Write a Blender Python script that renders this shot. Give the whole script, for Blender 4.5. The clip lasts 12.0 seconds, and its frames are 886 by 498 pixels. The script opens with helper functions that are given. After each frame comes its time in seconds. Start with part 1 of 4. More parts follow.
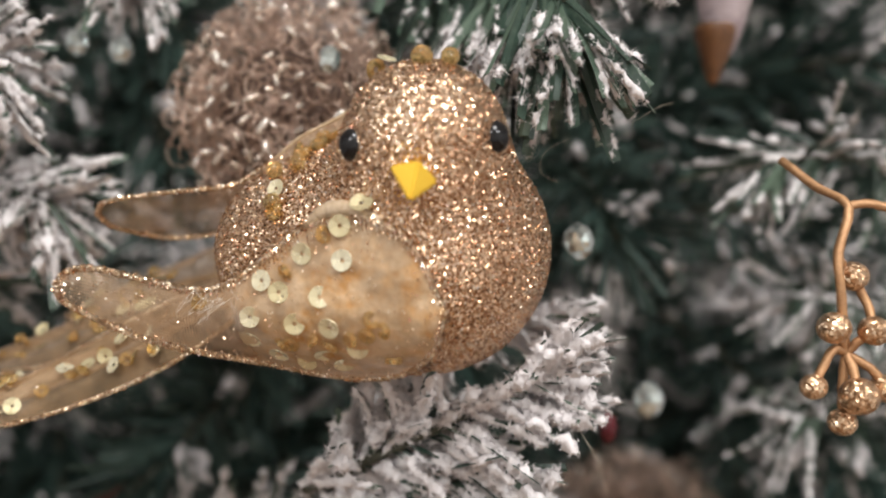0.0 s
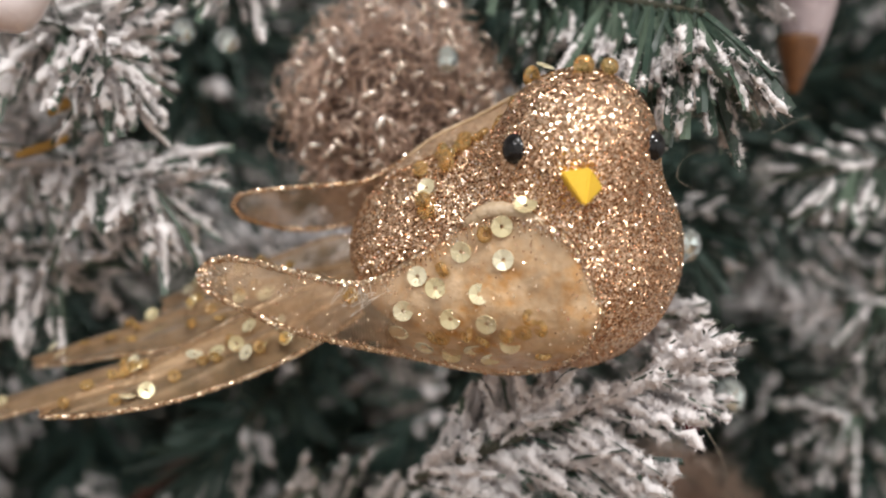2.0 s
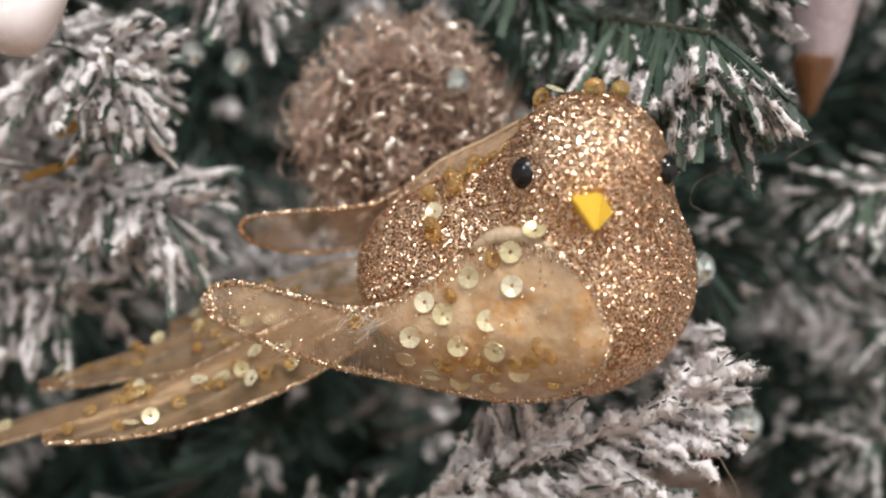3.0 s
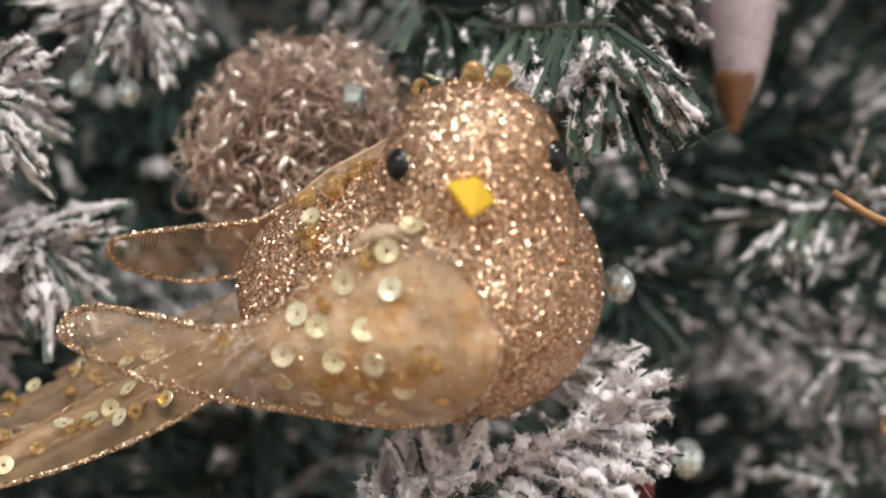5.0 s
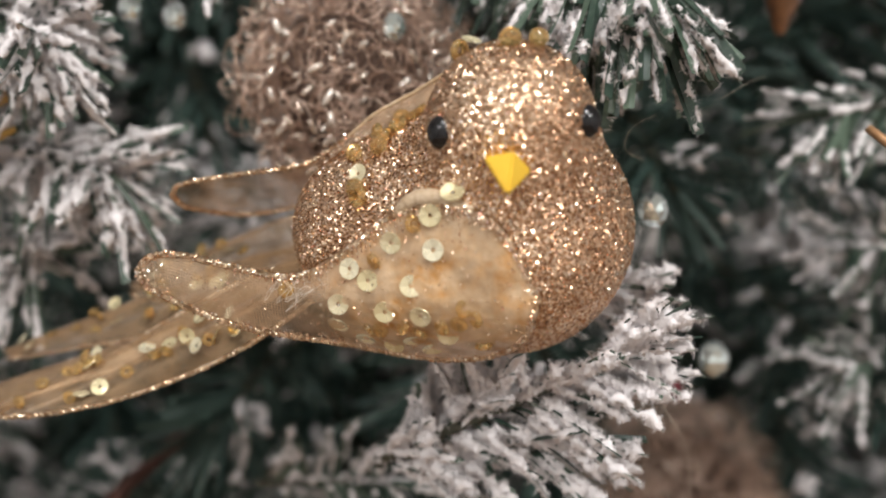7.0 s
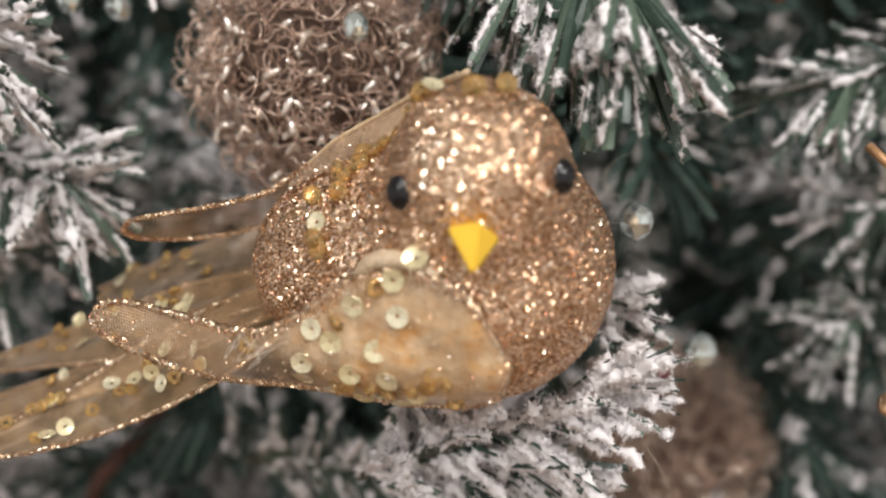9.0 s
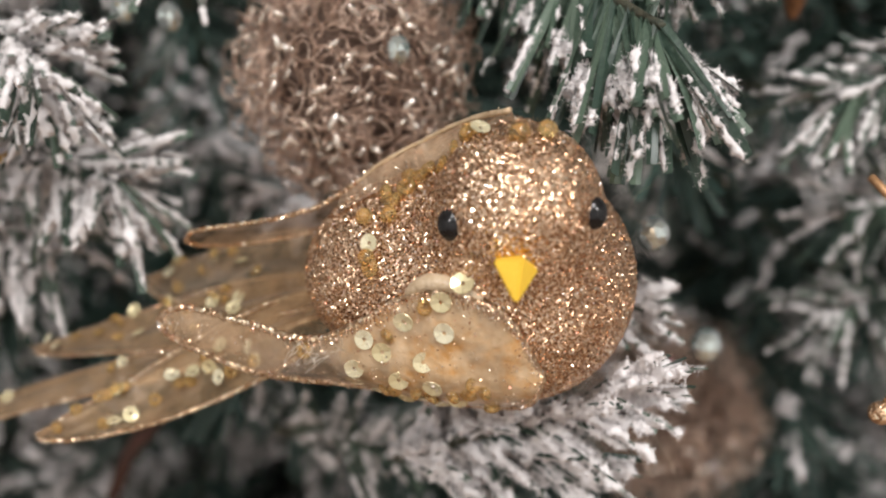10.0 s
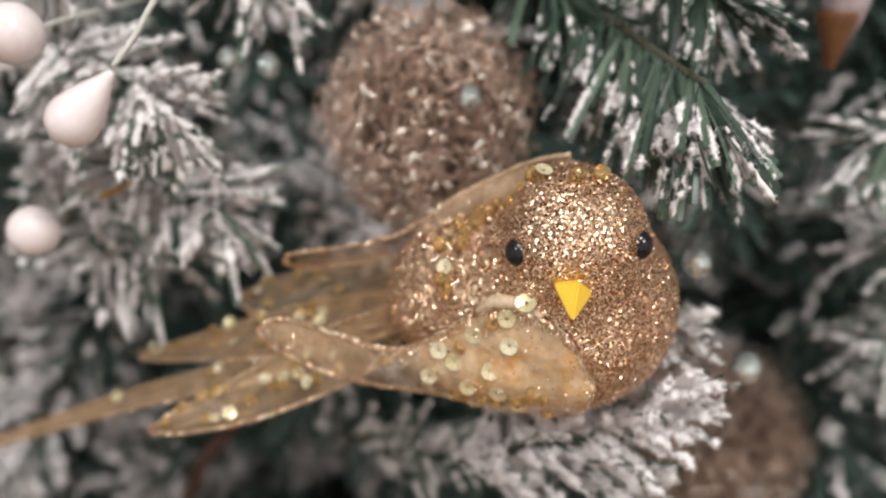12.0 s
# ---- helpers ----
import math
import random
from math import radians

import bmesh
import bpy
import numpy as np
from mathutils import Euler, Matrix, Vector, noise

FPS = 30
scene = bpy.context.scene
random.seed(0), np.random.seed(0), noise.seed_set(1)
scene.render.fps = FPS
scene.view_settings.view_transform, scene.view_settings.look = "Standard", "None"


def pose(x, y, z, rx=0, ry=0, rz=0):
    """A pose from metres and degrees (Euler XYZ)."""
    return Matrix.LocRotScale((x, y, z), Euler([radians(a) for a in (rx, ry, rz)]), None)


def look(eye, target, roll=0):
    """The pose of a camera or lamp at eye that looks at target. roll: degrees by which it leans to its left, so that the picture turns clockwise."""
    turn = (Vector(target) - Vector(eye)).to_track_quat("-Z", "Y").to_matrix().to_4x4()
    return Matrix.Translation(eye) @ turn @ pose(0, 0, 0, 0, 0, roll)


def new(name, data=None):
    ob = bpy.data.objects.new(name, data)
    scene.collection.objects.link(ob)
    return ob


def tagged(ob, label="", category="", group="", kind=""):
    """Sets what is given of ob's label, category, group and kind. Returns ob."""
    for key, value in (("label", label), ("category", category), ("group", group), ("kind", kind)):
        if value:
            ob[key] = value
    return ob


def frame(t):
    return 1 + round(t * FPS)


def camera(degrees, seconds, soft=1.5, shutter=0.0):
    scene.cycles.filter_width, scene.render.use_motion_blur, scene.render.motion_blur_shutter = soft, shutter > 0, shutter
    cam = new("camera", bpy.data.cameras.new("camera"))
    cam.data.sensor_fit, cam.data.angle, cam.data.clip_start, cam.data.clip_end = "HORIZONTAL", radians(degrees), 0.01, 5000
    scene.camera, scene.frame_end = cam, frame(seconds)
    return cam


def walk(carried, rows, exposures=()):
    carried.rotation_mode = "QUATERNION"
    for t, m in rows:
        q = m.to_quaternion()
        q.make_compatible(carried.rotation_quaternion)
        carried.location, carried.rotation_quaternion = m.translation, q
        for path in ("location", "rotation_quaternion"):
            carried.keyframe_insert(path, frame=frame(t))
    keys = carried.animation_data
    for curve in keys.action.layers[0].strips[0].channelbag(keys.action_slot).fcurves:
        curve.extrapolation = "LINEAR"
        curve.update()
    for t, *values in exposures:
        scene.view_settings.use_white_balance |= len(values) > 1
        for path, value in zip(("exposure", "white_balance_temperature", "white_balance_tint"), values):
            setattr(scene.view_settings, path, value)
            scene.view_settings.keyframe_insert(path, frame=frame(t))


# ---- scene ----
cam = camera(56.6, 12.0, soft=2.1)
cam.data.dof.use_dof = True
cam.data.dof.focus_distance = 0.158
cam.data.dof.aperture_fstop = 7.6
PATH = [
    (0, (0.00359, 0.01208, 1.20368), (-0.00798, 1.01195, 1.19192), 0.67),
    (0.5, (-0.01044, 0.01642, 1.20491), (-0.01618, 1.01617, 1.18337), 1.32),
    (1, (-0.02132, 0.01626, 1.20618), (-0.01837, 1.01598, 1.18276), 1.85),
    (1.5, (-0.02688, 0.01335, 1.20638), (-0.01415, 1.01290, 1.17921), 2.09),
    (2, (-0.02906, 0.00606, 1.20535), (-0.01254, 1.00556, 1.17843), 2.33),
    (2.5, (-0.02842, 0.00019, 1.20777), (-0.02925, 0.99968, 1.17600), 2.43),
    (2.7, (-0.02900, 0.00183, 1.20783), (-0.02873, 1.00152, 1.18283), 2.55),
    (4.3, (-0.01708, 0.04521, 1.19409), (-0.01118, 1.04080, 1.28772), 0.60),
    (4.5, (-0.01679, 0.03837, 1.19522), (-0.00057, 1.03344, 1.29313), 0.43),
    (5, (-0.01075, 0.02385, 1.19370), (0.01639, 1.01895, 1.28870), 0.33),
    (5.5, (-0.01080, 0.01583, 1.19816), (-0.00847, 1.01238, 1.28103), 0.45),
    (6, (-0.00923, 0.01207, 1.20829), (-0.02227, 1.01139, 1.24276), 0.17),
    (6.5, (-0.00982, 0.01267, 1.21047), (-0.03395, 1.01144, 1.16716), 0.02),
    (8.5, (-0.00572, 0.02314, 1.23865), (-0.04023, 1.00149, 1.03461), -2.03),
    (9, (-0.00400, 0.02829, 1.24243), (-0.03338, 0.99815, 1.00052), -2.02),
    (9.5, (-0.00810, 0.02642, 1.24993), (-0.03551, 0.98208, 0.95676), -1.59),
    (10, (-0.01148, 0.01686, 1.25936), (-0.03937, 0.97027, 0.95897), -1.10),
    (10.5, (-0.01130, 0.00919, 1.26250), (-0.07010, 0.96240, 0.96598), -0.97),
    (11, (-0.01193, 0.00192, 1.26670), (-0.07309, 0.95652, 0.97516), -0.74),
    (11.5, (-0.01237, -0.00352, 1.26772), (-0.09357, 0.95443, 0.99251), -0.91),
    (12, (-0.01455, -0.00702, 1.26640), (-0.10159, 0.95209, 0.99708), -0.92),
]
walk(cam, [(t, look(eye, target, roll)) for t, eye, target, roll in PATH], [(0, 0.0), (12, 0.0)])

# ---- world and lamps ----
world = bpy.data.worlds.new("room_air")
scene.world = world
world.use_nodes = True
world.node_tree.nodes["Background"].inputs[0].default_value = (0.9, 0.92, 1.0, 1)
world.node_tree.nodes["Background"].inputs[1].default_value = 0.05


def panel_lamp(x, y, power, size, colour):
    data = bpy.data.lights.new("ceiling_lamp", "AREA")
    data.energy, data.size, data.color = power, size, colour
    ob = new("ceiling_lamp", data)
    ob.matrix_world = pose(x, y, 2.455)
    return ob


LAMPS = [(0.12, -0.5, 13.0, 0.35), (-0.8, -1.5, 22.0, 0.35), (1.1, -1.3, 32.0, 0.35)]
for x, y, power, size in LAMPS:
    panel_lamp(x, y, power, size, (1.0, 0.985, 0.975))


# ---- materials ----
def graph(name):
    m = bpy.data.materials.new(name)
    m.use_nodes = True
    t = m.node_tree
    return m, t.nodes, t.links, t.nodes["Principled BSDF"], t.nodes["Material Output"]


def ramp_node(n, stops):
    r = n.new("ShaderNodeValToRGB")
    els = r.color_ramp.elements
    while len(els) < len(stops):
        els.new(0.5)
    for e, (at, c) in zip(els, stops):
        e.position, e.color = at, (*c, 1)
    return r


def surface(name, dark, light, rough=0.5, metal=0.0, scale=200.0, fine=1500.0, bump=0.2, depth=0.0003, pick="", coat=0.0):
    """A plain surface with colour varied at two sizes, a fine relief and uneven gloss. pick: 'object' or 'island' varies it piece by piece."""
    m, n, l, b, _ = graph(name)
    tc = n.new("ShaderNodeTexCoord")
    big, small = n.new("ShaderNodeTexNoise"), n.new("ShaderNodeTexNoise")
    for node, s in ((big, scale), (small, fine)):
        node.inputs["Scale"].default_value, node.inputs["Detail"].default_value = s, 4
        l.new(tc.outputs["Object"], node.inputs["Vector"])
    mix = n.new("ShaderNodeMath")
    mix.operation = "ADD"
    half = n.new("ShaderNodeMath")
    half.operation, half.inputs[1].default_value = "MULTIPLY", 0.5
    l.new(big.outputs["Fac"], mix.inputs[0])
    l.new(small.outputs["Fac"], mix.inputs[1])
    l.new(mix.outputs[0], half.inputs[0])
    value = half.outputs[0]
    if pick:
        src = n.new("ShaderNodeObjectInfo" if pick == "object" else "ShaderNodeNewGeometry")
        out = src.outputs["Random" if pick == "object" else "Random Per Island"]
        own = n.new("ShaderNodeMath")
        own.operation, own.inputs[1].default_value, own.inputs[2].default_value = "MULTIPLY_ADD", 0.5, -0.25
        l.new(out, own.inputs[0])
        plus = n.new("ShaderNodeMath")
        plus.operation = "ADD"
        l.new(own.outputs[0], plus.inputs[0])
        l.new(value, plus.inputs[1])
        value = plus.outputs[0]
    r = ramp_node(n, [(0.3, dark), (0.7, light)])
    l.new(value, r.inputs[0])
    l.new(r.outputs[0], b.inputs["Base Color"])
    gloss = n.new("ShaderNodeMath")
    gloss.operation, gloss.inputs[1].default_value, gloss.inputs[2].default_value = "MULTIPLY_ADD", 0.3, rough - 0.15
    l.new(big.outputs["Fac"], gloss.inputs[0])
    l.new(gloss.outputs[0], b.inputs["Roughness"])
    b.inputs["Metallic"].default_value = metal
    b.inputs["Coat Weight"].default_value = coat
    if bump:
        bp = n.new("ShaderNodeBump")
        bp.inputs["Strength"].default_value, bp.inputs["Distance"].default_value = bump, depth
        l.new(small.outputs["Fac"], bp.inputs["Height"])
        l.new(bp.outputs[0], b.inputs["Normal"])
    return m


def glitter(name, stops, scale, spread, rough=0.22, metal=1.0):
    """Flakes of foil, each cell lying at its own slant."""
    m, n, l, b, _ = graph(name)
    tc, geo = n.new("ShaderNodeTexCoord"), n.new("ShaderNodeNewGeometry")
    v = n.new("ShaderNodeTexVoronoi")
    v.inputs["Scale"].default_value = scale
    l.new(tc.outputs["Object"], v.inputs["Vector"])
    sub, mul, add, nor = (n.new("ShaderNodeVectorMath") for _ in range(4))
    sub.operation, mul.operation, add.operation, nor.operation = "SUBTRACT", "SCALE", "ADD", "NORMALIZE"
    sub.inputs[1].default_value = (0.5, 0.5, 0.5)
    mul.inputs["Scale"].default_value = spread
    l.new(v.outputs["Color"], sub.inputs[0])
    l.new(sub.outputs[0], mul.inputs[0])
    l.new(geo.outputs["Normal"], add.inputs[0])
    l.new(mul.outputs[0], add.inputs[1])
    l.new(add.outputs[0], nor.inputs[0])
    l.new(nor.outputs[0], b.inputs["Normal"])
    sep = n.new("ShaderNodeSeparateColor")
    l.new(v.outputs["Color"], sep.inputs[0])
    patch = n.new("ShaderNodeTexNoise")
    patch.inputs["Scale"].default_value = 90
    l.new(tc.outputs["Object"], patch.inputs["Vector"])
    mix = n.new("ShaderNodeMath")
    mix.operation, mix.inputs[1].default_value = "MULTIPLY_ADD", 0.6
    low = n.new("ShaderNodeMath")
    low.operation, low.inputs[1].default_value = "MULTIPLY", 0.4
    l.new(patch.outputs["Fac"], low.inputs[0])
    l.new(sep.outputs[0], mix.inputs[0])
    l.new(low.outputs[0], mix.inputs[2])
    r = ramp_node(n, stops)
    l.new(mix.outputs[0], r.inputs[0])
    l.new(r.outputs[0], b.inputs["Base Color"])
    b.inputs["Metallic"].default_value, b.inputs["Roughness"].default_value = metal, rough
    return m


def foil(name, stops, rough=0.3):
    """Loose flakes, each of one colour."""
    m, n, l, b, _ = graph(name)
    geo = n.new("ShaderNodeNewGeometry")
    r = ramp_node(n, stops)
    l.new(geo.outputs["Random Per Island"], r.inputs[0])
    l.new(r.outputs[0], b.inputs["Base Color"])
    b.inputs["Metallic"].default_value, b.inputs["Roughness"].default_value = 1.0, rough
    return m


def organza(name, colour, low, high, period):
    """Sheer woven cloth: threads across the UV square, which is in metres, and holes between them."""
    m, n, l, b, out = graph(name)
    uv = n.new("ShaderNodeUVMap")
    uv.uv_map = "weave"
    sep = n.new("ShaderNodeSeparateXYZ")
    l.new(uv.outputs[0], sep.inputs[0])
    waves = []
    for k in (0, 1):
        a, s, q = n.new("ShaderNodeMath"), n.new("ShaderNodeMath"), n.new("ShaderNodeMath")
        a.operation, a.inputs[1].default_value = "MULTIPLY", math.pi / period
        s.operation, q.operation = "SINE", "ABSOLUTE"
        l.new(sep.outputs[k], a.inputs[0])
        l.new(a.outputs[0], s.inputs[0])
        l.new(s.outputs[0], q.inputs[0])
        waves.append(q)
    top = n.new("ShaderNodeMath")
    top.operation = "MAXIMUM"
    l.new(waves[0].outputs[0], top.inputs[0])
    l.new(waves[1].outputs[0], top.inputs[1])
    tc, cloud = n.new("ShaderNodeTexCoord"), n.new("ShaderNodeTexNoise")
    cloud.inputs["Scale"].default_value = 130
    l.new(tc.outputs["Object"], cloud.inputs["Vector"])
    both = n.new("ShaderNodeMath")
    both.operation = "MULTIPLY"
    thin = n.new("ShaderNodeMath")
    thin.operation, thin.inputs[1].default_value = "POWER", 3.5
    l.new(top.outputs[0], thin.inputs[0])
    l.new(thin.outputs[0], both.inputs[0])
    l.new(cloud.outputs["Fac"], both.inputs[1])
    rng = n.new("ShaderNodeMapRange")
    rng.inputs["From Min"].default_value, rng.inputs["From Max"].default_value = 0.08, 0.60
    rng.inputs["To Min"].default_value, rng.inputs["To Max"].default_value = low, high
    l.new(both.outputs[0], rng.inputs["Value"])
    r = ramp_node(n, [(0.3, tuple(c * 0.75 for c in colour)), (0.7, colour)])
    l.new(cloud.outputs["Fac"], r.inputs[0])
    l.new(r.outputs[0], b.inputs["Base Color"])
    b.inputs["Roughness"].default_value, b.inputs["Metallic"].default_value = 0.38, 0.25
    b.inputs["Sheen Weight"].default_value = 0.4
    clear, mix = n.new("ShaderNodeBsdfTransparent"), n.new("ShaderNodeMixShader")
    clear.inputs[0].default_value = (1.0, 0.95, 0.88, 1)
    l.new(rng.outputs[0], mix.inputs[0])
    l.new(clear.outputs[0], mix.inputs[1])
    l.new(b.outputs[0], mix.inputs[2])
    l.new(mix.outputs[0], out.inputs["Surface"])
    return m


def clear_glass(name, colour, rough=0.05, film=0.0, ior=1.5, share=1.0):
    m, n, l, b, _ = graph(name)
    b.inputs["Base Color"].default_value = (*colour, 1)
    b.inputs["Transmission Weight"].default_value, b.inputs["IOR"].default_value = share, ior
    b.inputs["Roughness"].default_value = rough
    b.inputs["Thin Film Thickness"].default_value = film
    return m


GOLD_STOPS = [(0.0, (0.33, 0.18, 0.095)), (0.3, (0.64, 0.40, 0.235)), (0.6, (0.84, 0.58, 0.37)), (0.85, (0.96, 0.79, 0.58)), (1.0, (0.98, 0.91, 0.78))]
BASE_STOPS = [(0.0, (0.24, 0.12, 0.07)), (0.3, (0.56, 0.33, 0.20)), (0.6, (0.86, 0.60, 0.40)), (0.85, (0.97, 0.80, 0.60)), (1.0, (0.98, 0.91, 0.80))]
M_GLITTER = glitter("gold_glitter", BASE_STOPS, 3000, 1.4, 0.25, 0.95)
M_FLAKE = foil("gold_foil_flakes", [(0.0, (0.36, 0.19, 0.11)), (0.3, (0.70, 0.44, 0.28)), (0.55, (0.94, 0.72, 0.50)), (0.8, (0.98, 0.88, 0.70)), (0.95, (0.98, 0.95, 0.88)), (1.0, (0.95, 0.42, 0.30))], 0.24)
M_EDGE = glitter("gold_cord_glitter", [(0.0, (0.50, 0.34, 0.20)), (0.5, (0.86, 0.67, 0.45)), (1.0, (0.98, 0.92, 0.78))], 2600, 1.6, 0.28)
M_SHEER = organza("sheer_gold_organza", (0.76, 0.54, 0.35), 0.06, 0.86, 0.00060)
M_SHEER_DENSE = organza("folded_gold_organza", (0.44, 0.28, 0.145), 0.40, 0.80, 0.00036)
M_GLUE = surface("cream_glue", (0.50, 0.33, 0.18), (0.74, 0.60, 0.43), 0.32, 0.0, 150, 420, 0.6, 0.0009, coat=0.7)
def veil(material, reach, low, high, scale):
    """Makes a layer of glue patchy, and thin it out over the first part of its cloth."""
    n, l = material.node_tree.nodes, material.node_tree.links
    b, out = n["Principled BSDF"], n["Material Output"]
    uv, sep = n.new("ShaderNodeUVMap"), n.new("ShaderNodeSeparateXYZ")
    uv.uv_map = "weave"
    l.new(uv.outputs[0], sep.inputs[0])
    ease = n.new("ShaderNodeMapRange")
    ease.interpolation_type = "SMOOTHSTEP"
    ease.inputs["From Max"].default_value = reach
    l.new(sep.outputs[0], ease.inputs["Value"])
    tc, cloud = n.new("ShaderNodeTexCoord"), n.new("ShaderNodeTexNoise")
    cloud.inputs["Scale"].default_value, cloud.inputs["Detail"].default_value = scale, 6
    l.new(tc.outputs["Object"], cloud.inputs["Vector"])
    rng = n.new("ShaderNodeMapRange")
    rng.inputs["From Min"].default_value, rng.inputs["From Max"].default_value = 0.35, 0.62
    rng.inputs["To Min"].default_value, rng.inputs["To Max"].default_value = low, high
    l.new(cloud.outputs["Fac"], rng.inputs["Value"])
    mul = n.new("ShaderNodeMath")
    mul.operation = "MULTIPLY"
    l.new(ease.outputs[0], mul.inputs[0])
    l.new(rng.outputs[0], mul.inputs[1])
    clear, mix = n.new("ShaderNodeBsdfTransparent"), n.new("ShaderNodeMixShader")
    l.new(mul.outputs[0], mix.inputs[0])
    l.new(clear.outputs[0], mix.inputs[1])
    l.new(b.outputs[0], mix.inputs[2])
    l.new(mix.outputs[0], out.inputs["Surface"])


tones = M_GLUE.node_tree.nodes["Color Ramp"].color_ramp.elements
tones[0].position, tones[0].color = 0.36, (0.72, 0.37, 0.12, 1)
tones[1].position, tones[1].color = 0.66, (0.82, 0.62, 0.41, 1)
for where, tone in ((0.45, (0.75, 0.48, 0.25, 1)), (0.54, (0.78, 0.55, 0.33, 1))):
    tones.new(where).color = tone
veil(M_GLUE, 0.018, 0.55, 0.92, 200)
M_SEQUIN = surface("pale_gold_sequin", (0.80, 0.70, 0.42), (0.98, 0.92, 0.68), 0.26, 0.5, 300, 2500, 0.05, 0.0001, "object")
M_BAND = surface("dried_cream_glue", (0.42, 0.28, 0.15), (0.66, 0.51, 0.34), 0.4, 0.1, 300, 1200, 0.5, 0.0005, coat=0.3)
M_THREAD = surface("white_sewing_thread", (0.70, 0.64, 0.56), (0.85, 0.80, 0.72), 0.5, 0.0, 200, 2000, 0.0)
M_LUMP = surface("milky_glue", (0.48, 0.34, 0.20), (0.70, 0.56, 0.40), 0.3, 0.0, 260, 1100, 0.4, 0.0004, coat=0.6)
M_AMBER = clear_glass("amber_bead_glass", (1.0, 0.74, 0.34), 0.08, share=0.86)
M_PEARLY = surface("champagne_bead_foil", (0.86, 0.76, 0.52), (0.98, 0.93, 0.76), 0.2, 0.6, 300, 1500, 0.0, coat=0.8)
M_EYE = surface("black_eye_gloss", (0.006, 0.006, 0.007), (0.012, 0.012, 0.013), 0.2, 0.0, 100, 900, 0.0)
M_BEAK = surface("yellow_felt", (0.78, 0.46, 0.03), (0.86, 0.56, 0.05), 0.75, 0.0, 250, 3000, 0.35, 0.0002)
M_NEEDLE = surface("green_plastic_needle", (0.028, 0.052, 0.038), (0.100, 0.145, 0.104), 0.40, 0.0, 60, 1400, 0.15, 0.0002, "object")
M_NEEDLES = surface("dark_green_needles", (0.020, 0.044, 0.036), (0.058, 0.098, 0.080), 0.5, 0.0, 60, 900, 0.1, 0.0002, "island")
M_FLOCK = surface("white_flock", (0.81, 0.765, 0.765), (0.95, 0.91, 0.905), 1.0, 0.0, 90, 2600, 0.6, 0.0004)
M_TWIG = surface("brown_green_twig", (0.03, 0.04, 0.03), (0.09, 0.08, 0.05), 0.8, 0.0, 150, 900, 0.5, 0.0006)
M_BARK = surface("red_brown_bark", (0.045, 0.018, 0.013), (0.10, 0.042, 0.030), 0.8, 0.0, 90, 700, 0.5, 0.0008)
M_WIRE = surface("brown_copper_wire", (0.48, 0.33, 0.25), (0.80, 0.63, 0.52), 0.34, 0.7, 120, 900, 0.0, 0.0001, "island")
# brown darkened in its colour to stand for shade deep between the wires
M_CORE = surface("shaded_brown_core", (0.07, 0.043, 0.03), (0.26, 0.17, 0.13), 0.6, 0.3, 260, 1100, 1.0, 0.002)
M_BUGLE = surface("champagne_bugle_bead", (0.74, 0.62, 0.52), (0.96, 0.90, 0.83), 0.17, 0.7, 200, 900, 0.0, 0.0001, "object")
M_PEARL = surface("pink_white_pearl", (0.80, 0.70, 0.70), (0.88, 0.80, 0.80), 0.28, 0.0, 60, 600, 0.04, 0.0002, coat=0.5)
M_BERRY = glitter("gold_berry_foil", GOLD_STOPS, 2100, 1.0, 0.3, 0.9)
M_STEM = surface("gold_painted_stem", (0.40, 0.21, 0.10), (0.64, 0.38, 0.20), 0.48, 0.5, 200, 1200, 0.3, 0.0003)
M_CRYSTAL = clear_glass("iridescent_crystal", (0.90, 1.0, 0.99), 0.03, 420.0, 1.8, 0.5)
M_CRYSTAL.node_tree.nodes["Principled BSDF"].inputs["Metallic"].default_value = 0.75
M_LILAC = surface("lilac_pearl_lacquer", (0.34, 0.26, 0.27), (0.60, 0.51, 0.53), 0.3, 0.1, 90, 500, 0.1, 0.0004, coat=0.5)
M_AMBER_TIP = surface("amber_lacquer", (0.06, 0.025, 0.012), (0.25, 0.11, 0.04), 0.35, 0.2, 110, 500, 0.1, 0.0004, coat=0.4)
M_OCHRE = surface("ochre_leaf", (0.42, 0.25, 0.06), (0.62, 0.42, 0.13), 0.5, 0.3, 100, 900, 0.3, 0.0004)
M_RED = surface("dark_red_berry", (0.07, 0.008, 0.012), (0.16, 0.015, 0.025), 0.3, 0.0, 100, 800, 0.05)
M_FIBRE = surface("pale_fibre", (0.6, 0.5, 0.38), (0.8, 0.7, 0.55), 0.6, 0.0, 100, 800, 0.0)
M_CLEAR_WIRE = surface("milky_plastic_stem", (0.62, 0.62, 0.58), (0.75, 0.75, 0.70), 0.3, 0.0, 100, 800, 0.0)
M_WALL = surface("white_plaster", (0.68, 0.67, 0.66), (0.76, 0.75, 0.74), 0.85, 0.0, 3, 60, 0.2, 0.002)
M_CEIL = surface("white_ceiling_paint", (0.76, 0.75, 0.73), (0.82, 0.81, 0.79), 0.9, 0.0, 3, 60, 0.15, 0.002)
M_FLOOR = surface("oak_floor", (0.20, 0.12, 0.07), (0.34, 0.22, 0.13), 0.4, 0.0, 4, 50, 0.2, 0.002)
M_FRAME = surface("lamp_frame_white", (0.7, 0.7, 0.7), (0.8, 0.8, 0.8), 0.4, 0.0, 5, 60, 0.0)


